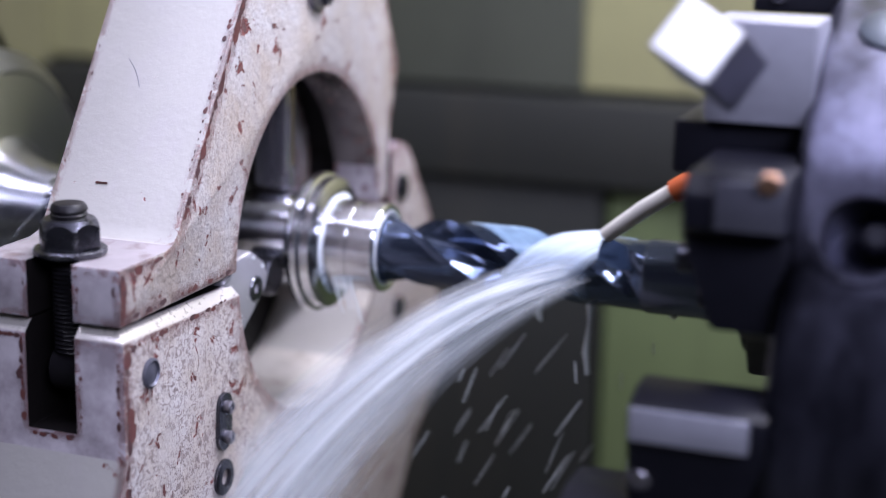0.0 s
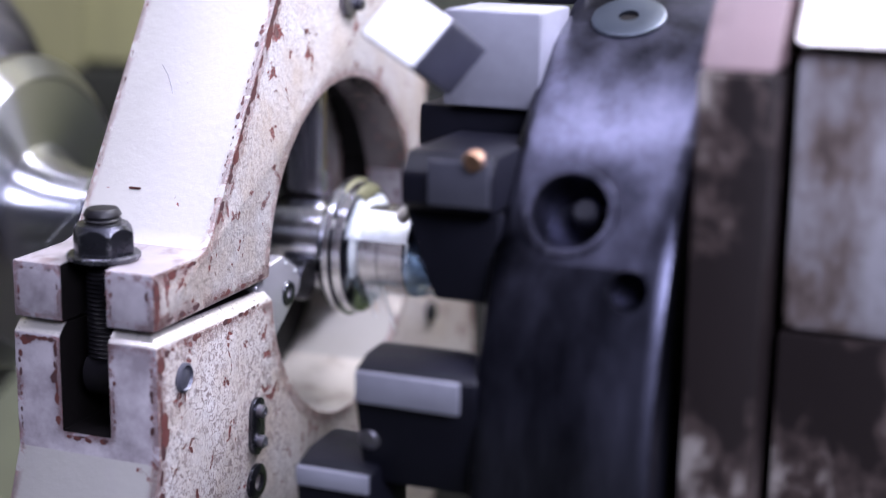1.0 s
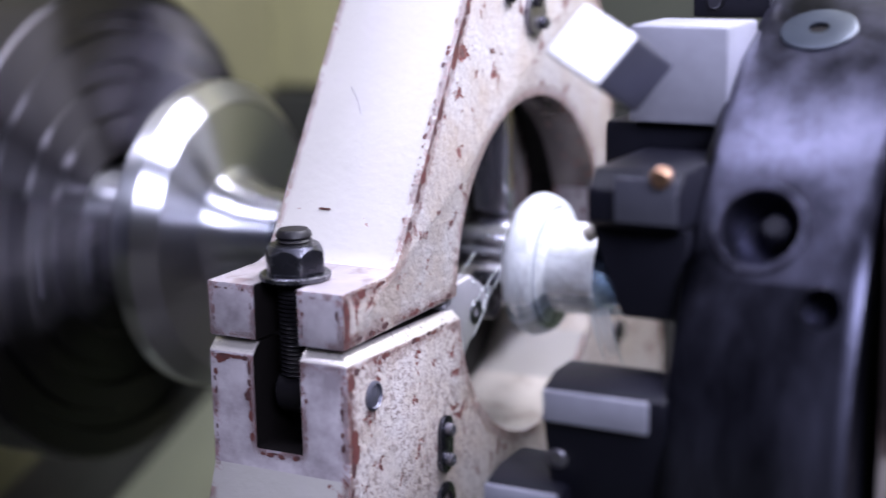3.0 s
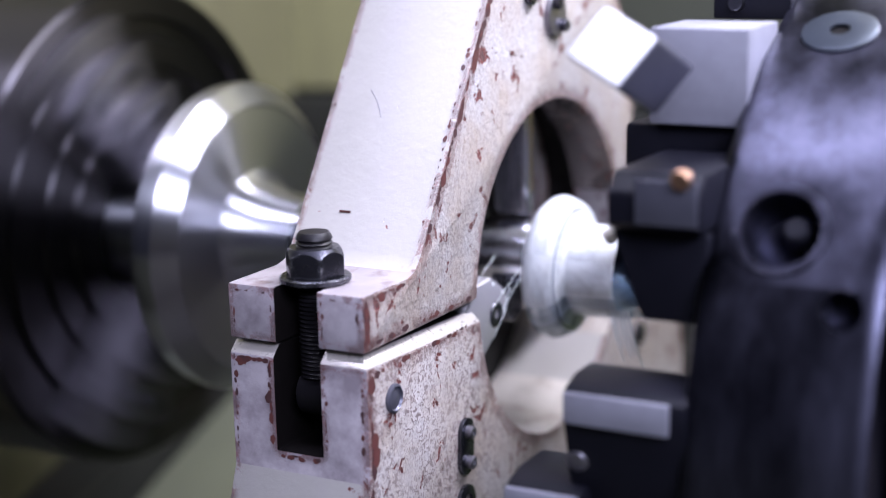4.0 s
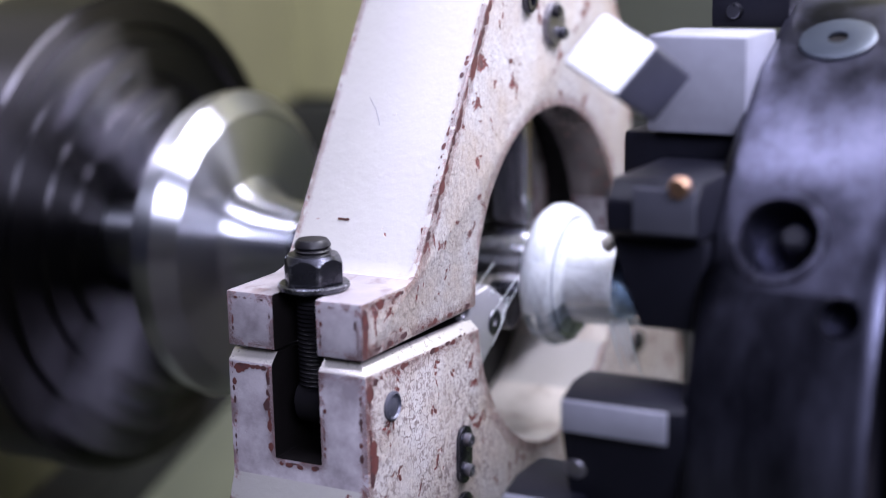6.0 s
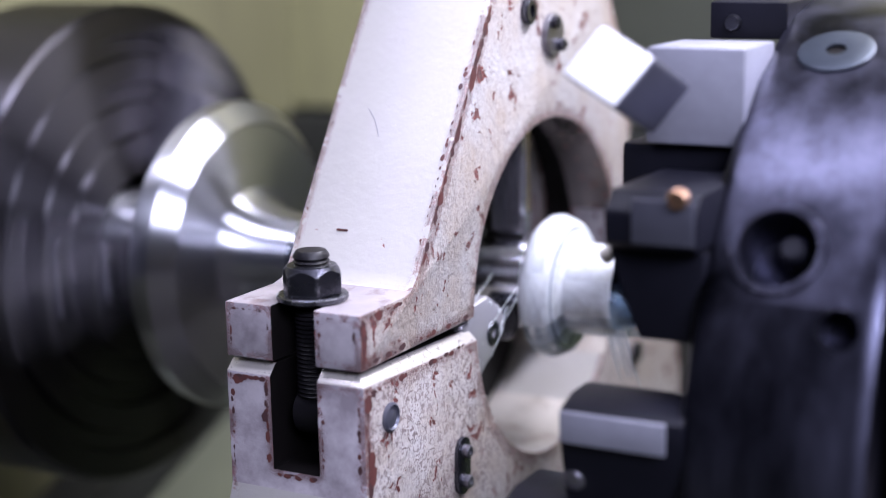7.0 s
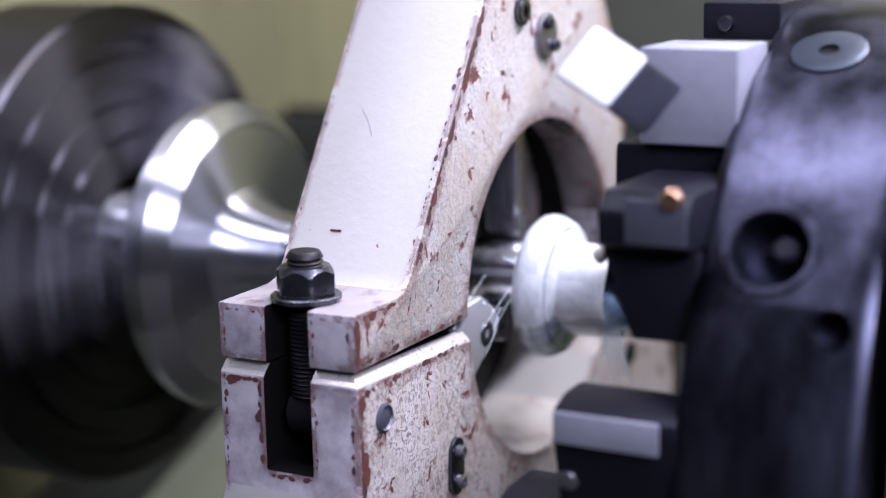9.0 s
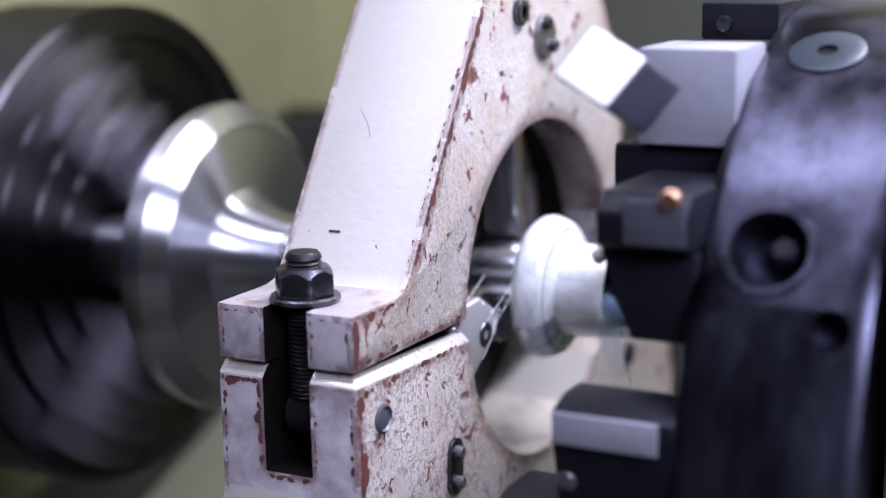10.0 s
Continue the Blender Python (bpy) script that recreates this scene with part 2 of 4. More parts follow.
MOUTH_FILM = coolant("coolant_mouth", 0.5, (2.5, 0.7, 1), 0.8, (0.4, 0.1), (0.40, 0.64, 0.92))
VEIL_FILM = coolant("coolant_veil", 0.85, (1.2, 2.5, 1), 0.5)
VEIL_THIN = coolant("coolant_veil_thin", 0.42, (4, 0.6, 1), 0.5, tint=(0.78, 0.88, 0.97))
MIST = coolant("coolant_spray", 0.17, (1.4, 12, 1), 0.7, (0.2, 0.35), (0.92, 0.96, 0.99))
DROP = sheet_paint("coolant_drop", (0.75, 0.8, 0.8), (0.7, 0.75, 0.75), 0.15)
CHIP = chip_rust("bare_rust")
WORN = steel("worn_edge", (0.62, 0.58, 0.54), 0.3, 0.3, (60, 60, 60), 0.4)
OILTOP = sheet_paint("oily_top", (0.37, 0.33, 0.34), (0.12, 0.055, 0.05), 0.2, 7)


# ---- mesh helpers ----
def part(name, bm, mats, parent, label="", kind=""):
    """One bmesh as one mesh object, under a thing or part, or at top level."""
    me = bpy.data.meshes.new(name)
    bmesh.ops.recalc_face_normals(bm, faces=bm.faces)
    for f in bm.faces:
        f.smooth = True
    bm.to_mesh(me)
    bm.free()
    me.set_sharp_from_angle(angle=radians(32))
    for m in mats if isinstance(mats, (list, tuple)) else [mats]:
        me.materials.append(m)
    ob = new(name, me)
    ob.parent = parent
    return tagged(ob, label=label, kind=kind)


def thing(name, label, category, m=None, group=""):
    ob = new(name)
    ob.empty_display_size = 0.02
    if m is not None:
        ob.matrix_basis = m
    return tagged(ob, label, category, group)


def sharp_bevel(bm, width, seg=2, limit=28):
    es = [e for e in bm.edges if len(e.link_faces) == 2 and e.calc_face_angle(0) > radians(limit)]
    if es:
        bmesh.ops.bevel(bm, geom=es, offset=width, segments=seg, affect="EDGES", profile=0.6)


def prism(outline, a, b, axis=0, bevel=0.0, seg=2):
    """A polygon in the plane across axis, drawn out from a to b. axis 0: outline is (y, z); 1: (x, z); 2: (x, y)."""
    bm = bmesh.new()

    def at(p, h):
        return {0: (h, p[0], p[1]), 1: (p[0], h, p[1]), 2: (p[0], p[1], h)}[axis]
    lo = [bm.verts.new(at(p, a)) for p in outline]
    hi = [bm.verts.new(at(p, b)) for p in outline]
    bm.faces.new(lo)
    bm.faces.new(hi[::-1])
    k = len(outline)
    for i in range(k):
        bm.faces.new((lo[i], hi[i], hi[(i + 1) % k], lo[(i + 1) % k]))
    bmesh.ops.recalc_face_normals(bm, faces=bm.faces)
    if bevel:
        sharp_bevel(bm, bevel, seg)
    return bm


def box(x0, x1, y0, y1, z0, z1, bevel=0.002):
    return prism([(x0, y0), (x1, y0), (x1, y1), (x0, y1)], z0, z1, 2, bevel)


def lathe(profile, seg=64, axis="x"):
    """A closed or open profile of (along, radius) turned about the axis."""
    bm = bmesh.new()
    rings = []
    for a, r in profile:
        ring = []
        for i in range(seg):
            t = 2 * math.pi * i / seg
            c, s = r * math.cos(t), r * math.sin(t)
            ring.append(bm.verts.new({"x": (a, c, s), "y": (c, a, s), "z": (c, s, a)}[axis]))
        rings.append(ring)
    for p, q in zip(rings, rings[1:]):
        for i in range(seg):
            bm.faces.new((p[i], p[(i + 1) % seg], q[(i + 1) % seg], q[i]))
    closed = (Vector(profile[0]) - Vector(profile[-1])).length < 1e-7
    for ring in () if closed else (rings[0], rings[-1]):
        if (ring[0].co - ring[seg // 2].co).length > 1e-5:
            bm.faces.new(ring)
    bmesh.ops.remove_doubles(bm, verts=bm.verts, dist=1e-7)
    return bm


def moved(bm, m):
    bmesh.ops.transform(bm, matrix=m, verts=bm.verts)
    return bm


def merge(*bms):
    out = bmesh.new()
    for b in bms:
        me = bpy.data.meshes.new("tmp")
        b.to_mesh(me)
        b.free()
        out.from_mesh(me)
        bpy.data.meshes.remove(me)
    return out


def carve(ob, *cutters):
    """Cut solid shapes out of a mesh object."""
    for c in cutters:
        bmesh.ops.recalc_face_normals(c, faces=c.faces)
        me = bpy.data.meshes.new("cutter")
        c.to_mesh(me)
        c.free()
        cut = new("cutter", me)
        mod = ob.modifiers.new("cut", "BOOLEAN")
        mod.operation, mod.object, mod.solver = "DIFFERENCE", cut, "EXACT"
        dg = bpy.context.evaluated_depsgraph_get()
        dg.update()
        res = bpy.data.meshes.new_from_object(ob.evaluated_get(dg), preserve_all_data_layers=True, depsgraph=dg)
        ob.modifiers.clear()
        old = ob.data
        ob.data = res
        bpy.data.meshes.remove(old)
        bpy.data.objects.remove(cut)
        bpy.data.meshes.remove(me)
    return ob


def face_slots(ob, test, slot):
    for p in ob.data.polygons:
        if test(p):
            p.material_index = slot


def hexagon(r, turn=0.0):
    return [(r * math.cos(radians(60 * i + turn)), r * math.sin(radians(60 * i + turn))) for i in range(6)]


def arc(cy, cz, r, a0, a1, n):
    return [(cy + r * math.cos(radians(a0 + (a1 - a0) * i / n)), cz + r * math.sin(radians(a0 + (a1 - a0) * i / n))) for i in range(n + 1)]


def tube_along(points, r, seg=16):
    """A round bar through the points."""
    bm = bmesh.new()
    pts = [Vector(p) for p in points]
    rings = []
    for i, p in enumerate(pts):
        d = (pts[min(i + 1, len(pts) - 1)] - pts[max(i - 1, 0)]).normalized()
        u = d.cross(Vector((0.13, 1, 0.07))).normalized()
        v = d.cross(u)
        rr = r[i] if isinstance(r, (list, tuple)) else r
        rings.append([bm.verts.new(p + rr * (math.cos(2 * math.pi * k / seg) * u + math.sin(2 * math.pi * k / seg) * v)) for k in range(seg)])
    for a, b in zip(rings, rings[1:]):
        for k in range(seg):
            bm.faces.new((a[k], a[(k + 1) % seg], b[(k + 1) % seg], b[k]))
    bm.faces.new(rings[0])
    bm.faces.new(rings[-1])
    return bm


# ---- the enclosure ----
def enclosure():
    floor = part("floor", box(-4, 4, -5, 3, -1.15, -1.1, 0), CONCRETE, None)
    tagged(floor, "grey concrete workshop floor", "floor", kind="structure")
    for nm, b in (("wall_north", (-4, 4, 2.9, 3, -1.1, 3)), ("wall_south", (-4, 4, -5, -4.9, -1.1, 3)), ("wall_west", (-4, -3.9, -4.9, 2.9, -1.1, 3)), ("wall_east", (3.9, 4, -4.9, 2.9, -1.1, 3))):
        tagged(part(nm, box(*b, 0), HALLWALL, None), "plain dark grey workshop wall", "wall", kind="structure")
    tagged(part("ceiling", box(-4, 4, -5, 3, 3.0, 3.1, 0), HALLWALL, None), "plain dark grey workshop ceiling", "ceiling", kind="structure")
    back = part("back_panel", merge(box(-1.3, 1.6, 0.62, 0.66, 0.03, 0.9, 0.004), box(-1.3, 1.6, 0.70, 0.72, -0.62, 0.03, 0)), [OLIVE], None)
    tagged(back, "olive-green painted sheet-metal back panel of the lathe", "machine panel", kind="structure")
    # added dark sheet that paints the shaded stretch of the back panel
    tagged(part("back_panel_shade", box(-0.24, 0.02, 0.600, 0.618, 0.03, 0.9, 0.004), [DARKGREEN], None), "dark green-grey sheet standing in for shade on the back panel", "machine panel", kind="structure")
    cover = part("rail_cover", merge(box(-0.62, 0.048, 0.60, 0.69, -0.62, -0.07, 0.004), box(-0.62, 1.4, 0.585, 0.69, -0.066, 0.024, 0.008)), [DARKSHEET], None)
    tagged(cover, "dark oily way cover and rail behind the spindle", "way cover", kind="structure")
    right = part("splash_panel", box(0.053, 1.4, 0.61, 0.65, -0.62, -0.07, 0.004), [GREEN], None)
    tagged(right, "green painted splash panel", "machine panel", kind="structure")
    tray = part("chip_tray", prism([(-0.55, -0.66), (0.72, -0.66), (0.72, -0.60), (-0.25, -0.62), (-0.52, -0.5), (-0.55, -0.5)], -1.25, 1.6, 0, 0.003), [DARKGREEN], None)
    tagged(tray, "dark green oily chip tray under the spindle", "chip tray", kind="structure")
    head = part("headstock_wall", box(-1.3, -0.62, -0.3, 0.62, -0.6, 0.9, 0.01), [DARKOLIVE], None)
    tagged(head, "dull olive painted headstock housing", "headstock", kind="structure")
    tagged(part("enclosure_end", box(1.3, 1.33, -0.5, 0.62, -0.6, 0.98, 0.003), [OLIVE], None), "olive painted end panel of the machine enclosure", "machine panel", kind="structure")
    lowp = part("headstock_guard", prism([(-0.16, -0.6), (-0.16, -0.47), (0.42, -0.25), (0.6, -0.22), (0.6, -0.6)], -0.553, -0.27, 0, 0.006), [PALEGREEN], None)
    # dark sheet added to darken the lower headstock beside the guard
    tagged(part("headstock_dark_sheet", prism([(-0.16, -0.6), (-0.16, -0.40), (0.42, -0.205), (0.6, -0.18), (0.6, -0.6)], -0.619, -0.556, 0, 0.004), [DARKSHEET], None), "added dark sheet that darkens the area under the headstock", "machine panel", kind="structure")
    # out of view; added so that the steel's lower halves reflect dark
    tagged(part("front_dark_card", box(-1.3, 1.6, -0.60, -0.585, -1.1, -0.06, 0.003), [DARKGREEN], None), "unseen dark green sheet added in front for dark reflections", "machine panel", kind="structure")
    tagged(lowp, "pale green sheet guard below the chuck", "machine panel", kind="structure")
    tagged(part("enclosure_roof", box(-1.3, 1.6, -0.5, 0.66, 0.98, 1.0, 0), [GREYSHEET], None), "grey sheet-metal roof of the machine enclosure", "machine panel", kind="structure")


enclosure()


# ---- the steady rest ----
def flakes(name, rest, spots, seed):
    """Patches where the enamel has come off. Each spot: centre, two unit vectors in the surface, half sizes."""
    rng = random.Random(seed)
    bm = bmesh.new()
    for c, u, v, a, b in spots:
        c, u, v = Vector(c), Vector(u).normalized(), Vector(v).normalized()
        nrm = u.cross(v)
        k = 18
        ph = rng.random() * 40
        rad = [0.72 + 0.5 * abs(noise.noise(Vector((ph, 1.3 * math.cos(2 * math.pi * i / k), 1.3 * math.sin(2 * math.pi * i / k))))) + rng.uniform(-0.1, 0.1) for i in range(k)]
        lift = rng.uniform(0.00012, 0.00025)
        outer = [bm.verts.new(c + u * a * r * math.cos(2 * math.pi * i / k) + v * b * r * math.sin(2 * math.pi * i / k) + nrm * lift) for i, r in enumerate(rad)]
        mid = bm.verts.new(c + nrm * lift)
        for i in range(k):
            bm.faces.new((outer[i], outer[(i + 1) % k], mid))
    me = bpy.data.meshes.new(name)
    bm.to_mesh(me)
    bm.free()
    me.materials.append(CHIP)
    ob = new(name, me)
    ob.parent = rest
    return tagged(ob, label="bare rusty patches in the enamel", kind="stuff")


def edge_spots(p, q, inward, n, small, large, rng, power=2.0):
    """Spots strewn along an edge from p to q, reaching inward."""
    p, q, inward = Vector(p), Vector(q), Vector(inward).normalized()
    along = (q - p).normalized()
    out = []
    for _ in range(n):
        s = small + (large - small) * rng.random() ** power
        w = s * rng.uniform(0.22, 0.75)
        m = min(0.5, s / (q - p).length)
        c = p.lerp(q, m + (1 - 2 * m) * rng.random()) + inward * (w * rng.uniform(0.2, 0.95) + 0.0012)
        out.append((c, along, inward, s, w))
    return out


def worn_edges(rest):
    rng = random.Random(11)
    X, Y, Z = Vector((1, 0, 0)), Vector((0, 1, 0)), Vector((0, 0, 1))
    f = 0.0015

    def face(ob_name, sets, flip):
        spots = []
        for args in sets:
            spots += edge_spots(*args, rng)
        # orient every spot so that its normal points out of its face
        fixed = []
        for c, u, v, a, b in spots:
            if u.cross(v).dot(flip) < 0:
                u = -u
            fixed.append((c, u, v, a, b))
        flakes(ob_name, rest, fixed, len(spots))
    cin = Vector((0, 0.84, -0.543))
    face("bare_edge", [((f, -0.248, -0.008), (f, -0.248, -0.072), Y, 20, 0.0015, 0.007), ((f, -0.2485, -0.072), (f, -0.262, -0.16), Y, 18, 0.0015, 0.007),
                       ((f, -0.245, -0.007), (f, -0.12, -0.007), -Z, 20, 0.001, 0.006), ((f, -0.225, -0.02), (f, -0.222, -0.05), Y, 4, 0.002, 0.005), ((f, -0.218, -0.07), (f, -0.205, -0.14), Y, 6, 0.002, 0.009)], X)
    face("bare_edge", [((0, -0.248, 0.006), (0, -0.248, 0.034), Y, 22, 0.002, 0.008), ((0, -0.244, 0.035), (0, -0.196, 0.035), -Z, 12, 0.001, 0.005), ((0, -0.245, 0.005), (0, -0.12, 0.005), Z, 18, 0.001, 0.0055),
                       ((0, -0.183, 0.047), (0, -0.0854, 0.1976), cin, 70, 0.0008, 0.006), ((0, -0.0854, 0.1976), (0, -0.05, 0.252), cin, 26, 0.001, 0.008),
                       ((0, -0.03, 0.20), (0, 0.01, 0.155), Y, 9, 0.001, 0.005), ((0, -0.024, 0.196), (0, -0.019, 0.160), Y, 10, 0.001, 0.0045), ((0, -0.046, 0.200), (0, -0.040, 0.170), Y, 6, 0.0008, 0.003), ((0, 0.147, 0.105), (0, 0.126, 0.152), -Y, 7, 0.001, 0.003), ((0, -0.075, 0.15), (0, -0.045, 0.145), Z, 4, 0.001, 0.004)], X)
    face("bare_edge", [((-0.002, -0.183, 0.0475), (-0.002, -0.0854, 0.198), -X, 34, 0.0006, 0.0028), ((-0.088, -0.183, 0.0475), (-0.088, -0.0854, 0.198), X, 10, 0.0006, 0.002)], Vector((0, -0.84, 0.543)))
    face("bare_edge", [((-0.088, -0.249, 0.006), (-0.088, -0.249, 0.034), X, 9, 0.0006, 0.003), ((-0.086, -0.249, 0.034), (-0.062, -0.249, 0.034), -Z, 9, 0.0005, 0.0016), ((-0.028, -0.249, 0.034), (-0.003, -0.249, 0.034), -Z, 8, 0.0005, 0.0015),
                       ((-0.002, -0.249, 0.005), (-0.002, -0.249, 0.034), -X, 9, 0.0006, 0.003), ((-0.0595, -0.249, 0.005), (-0.0595, -0.249, 0.034), -X, 9, 0.0006, 0.0022), ((-0.0285, -0.249, 0.005), (-0.0285, -0.249, 0.034), X, 9, 0.0006, 0.002)], -Y)
    face("bare_edge", [((-0.089, -0.2495, -0.005), (-0.089, -0.2495, -0.07), X, 16, 0.0008, 0.003), ((-0.088, -0.2495, -0.0055), (-0.063, -0.2495, -0.0055), -Z, 12, 0.001, 0.005), ((-0.0615, -0.2495, -0.006), (-0.0615, -0.2495, -0.058), -X, 20, 0.0008, 0.0045),
                       ((-0.028, -0.2495, -0.006), (-0.028, -0.2495, -0.058), X, 18, 0.0006, 0.0025), ((-0.06, -0.2495, -0.0605), (-0.03, -0.2495, -0.0605), -Z, 12, 0.0008, 0.0035), ((-0.0005, -0.2495, -0.008), (-0.0005, -0.2495, -0.07), -X, 18, 0.0006, 0.0028)], -Y)
    # spots on the wall of the hole
    spots = []
    for _ in range(46):
        a = radians(rng.uniform(-35, 100))
        r = 0.1139
        s = rng.uniform(0.0010, 0.0050)
        x = -0.003 - rng.random() ** 2 * 0.022
        spots.append(((x, r * math.cos(a), r * math.sin(a)), (0, -math.sin(a), math.cos(a)), (-1, 0, 0), s, s * 0.7))
    fixed = []
    for c, u, v, a, b in spots:
        u, v = Vector(u), Vector(v)
        if u.cross(v).dot(Vector((0, -c[1], -c[2]))) < 0:
            u = -u
        fixed.append((c, u, v, a, b))
    flakes("bare_edge", rest, fixed, 5)


def steady_rest():
    rest = thing("steady_rest", "chipped off-white cast-iron steady rest clamped round the shaft", "steady rest")
    RH = 0.1142
    up = [(-0.249, 0.0037), (-0.249, 0.036), (-0.200, 0.036), (-0.191, 0.038), (-0.184, 0.045), (-0.0854, 0.1976), (-0.045, 0.262), (0.06, 0.275),
          (0.098, 0.200), (0.125, 0.154), (0.149, 0.106), (0.134, 0.057), (0.131, 0.004)] + arc(0, 0, RH, 2, 178, 48)[0:]
    lo = [(-0.2495, 0.0016), (-0.2495, -0.072), (-0.262, -0.105), (-0.268, -0.5), (0.14, -0.5), (0.150, -0.30), (0.162, -0.248), (0.198, -0.202), (0.262, -0.160),
          (0.240, -0.075), (0.222, -0.026), (0.178, 0.030), (0.168, 0.040), (0.150, 0.046), (0.138, 0.040), (0.134, -0.003)] + arc(0, 0, RH, -2, -178, 48)
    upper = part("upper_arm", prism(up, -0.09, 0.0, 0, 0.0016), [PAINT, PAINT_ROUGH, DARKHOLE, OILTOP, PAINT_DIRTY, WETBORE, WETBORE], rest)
    lbm = prism(lo, -0.0905, 0.0015, 0)
    top = [e for e in lbm.edges if all(v.co.z > -0.006 and v.co.y < -0.10 for v in e.verts) and (all(v.co.x > 0 for v in e.verts) or all(v.co.y < -0.24 for v in e.verts))]
    bmesh.ops.bevel(lbm, geom=top, offset=0.0065, segments=1, affect="EDGES")
    sharp_bevel(lbm, 0.0012)
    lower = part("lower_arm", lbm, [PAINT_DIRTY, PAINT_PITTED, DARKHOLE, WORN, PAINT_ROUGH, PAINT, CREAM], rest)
    slot = prism([(-0.0585, -0.30), (-0.0295, -0.30), (-0.0295, -0.222)] + [(-0.044 + 0.0145 * math.cos(radians(a)), -0.222 + 0.0145 * math.sin(radians(a))) for a in range(20, 180, 20)] + [(-0.0585, -0.222)], 0.0, 0.06, 2)
    cavity = lathe([(-0.066, 0.138), (-0.034, 0.138)], 48)
    carve(upper, slot, cavity)
    slot2 = prism([(-0.0605, -0.31), (-0.029, -0.31), (-0.029, -0.21), (-0.0605, -0.21)], -0.06, 0.02, 2, 0.001)
    carve(lower, slot2)
    for ob in (upper, lower):
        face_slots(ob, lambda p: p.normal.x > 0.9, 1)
        # bore wall: slot 6 paints the upper half shaded, the lower half lit
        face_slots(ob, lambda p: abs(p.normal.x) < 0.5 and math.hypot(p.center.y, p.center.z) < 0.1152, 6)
        # groove and clamp slot: their inner shade is put into the colour
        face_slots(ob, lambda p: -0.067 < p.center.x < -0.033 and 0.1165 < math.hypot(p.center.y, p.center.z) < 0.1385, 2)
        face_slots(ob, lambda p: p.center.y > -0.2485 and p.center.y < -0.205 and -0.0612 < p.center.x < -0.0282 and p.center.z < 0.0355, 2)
    face_slots(upper, lambda p: p.normal.z > 0.9 and abs(p.center.z - 0.036) < 0.001, 3)
    face_slots(lower, lambda p: 0.4 < p.normal.z < 0.92 and p.center.z > -0.008 and p.center.y < -0.1, 3)
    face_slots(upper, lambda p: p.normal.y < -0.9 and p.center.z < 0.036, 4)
    # unblotched enamel paints this up-leaning facet lighter, as the light falls on it
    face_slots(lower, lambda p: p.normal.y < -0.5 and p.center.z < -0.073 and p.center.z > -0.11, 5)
    # inner back plate round the shaft, near-black for the shade behind the hole
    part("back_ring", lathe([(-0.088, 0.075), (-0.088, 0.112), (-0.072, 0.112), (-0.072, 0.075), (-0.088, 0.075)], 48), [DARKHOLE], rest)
    up_col = Vector((0, 0.5427, 0.8399))
    nrm = Vector((0, -0.8399, 0.5427))
    base = Vector((-0.0582, -0.1713, 0.0650))
    nick = bmesh.new()
    ring = [nick.verts.new(base + Vector((1, 0, 0)) * 0.0042 * math.cos(a) + up_col * (0.0011 + 0.0005 * math.cos(2 * a)) * math.sin(a) + nrm * 0.0004) for a in [2 * math.pi * k / 14 for k in range(14)]]
    nick.faces.new(ring)
    bmesh.ops.solidify(nick, geom=nick.faces[:], thickness=0.0004)
    part("nick", nick, CHIP, rest, "dark nick in the enamel")
    part("scratch", tube_along([Vector((-0.0642, -0.1273, 0.1328)), Vector((-0.0580, -0.1310, 0.1270)), Vector((-0.0540, -0.1347, 0.1214)), Vector((-0.0517, -0.1373, 0.1175))], 0.00022, 6), DISC, rest, "hairline scratch")
    # clamp: swing bolt, washer, hex nut
    sx, sy = -0.0445, -0.227
    prof = []
    z = -0.02
    while z < 0.0625:
        prof += [(z, 0.0094), (z + 0.00125, 0.0107)]
        z += 0.0025
    prof += [(0.0635, 0.0098), (0.0650, 0.0085), (0.0650, 0.0)]
    part("swing_bolt", moved(lathe([(-0.02, 0.0)] + prof, 28, "z"), Matrix.Translation((sx, sy, 0))), THREAD, rest, "black threaded swing bolt")
    part("bolt_eye", moved(lathe([(-0.011, 0.0), (-0.0115, 0.010), (-0.009, 0.0135), (0.009, 0.0135), (0.0115, 0.010), (0.011, 0.0)], 32, "x"), Matrix.Translation((sx, sy + 0.002, -0.03))), THREAD, rest, "oily black bolt eye")
    part("washer", moved(lathe([(0.0365, 0.011), (0.0365, 0.0195), (0.0375, 0.0205), (0.0395, 0.0205), (0.0402, 0.0195), (0.0402, 0.011), (0.0365, 0.011)], 40, "z"), Matrix.Translation((sx, sy, 0))), BOLT, rest)
    nut = prism(hexagon(0.0178, 12), 0.0402, 0.0565, 2)
    sharp_bevel(nut, 0.0006, 1, 50)
    nutob = part("hex_nut", moved(nut, Matrix.Translation((sx, sy, 0))), BOLT, rest, "rubbed black hex nut")
    cone = lathe([(0.0505, 0.0185), (0.0575, 0.0135), (0.07, 0.0135), (0.07, 0.04), (0.0505, 0.04), (0.0505, 0.0185)], 48, "z")
    carve(nutob, moved(cone, Matrix.Translation((sx, sy, 0))))
    # oily steel strip in the joint
    part("shim", box(-0.07, -0.004, -0.185, -0.116, 0.0019, 0.0034, 0.0003), STEEL_DULL, rest, "bright oily steel shim in the joint")

    def socket_screw(y, z, r, deep, name="socket_screw"):
        s = part(name, moved(lathe([(-0.004, 0.0), (-0.004, r), (deep * 0.6, r), (deep, r * 0.82), (deep, r * 0.5), (deep * 0.2 - 0.002, r * 0.5), (deep * 0.2 - 0.002, 0.0)], 28), Matrix.Translation((0.0015, y, z))), BOLT, rest)
        return s
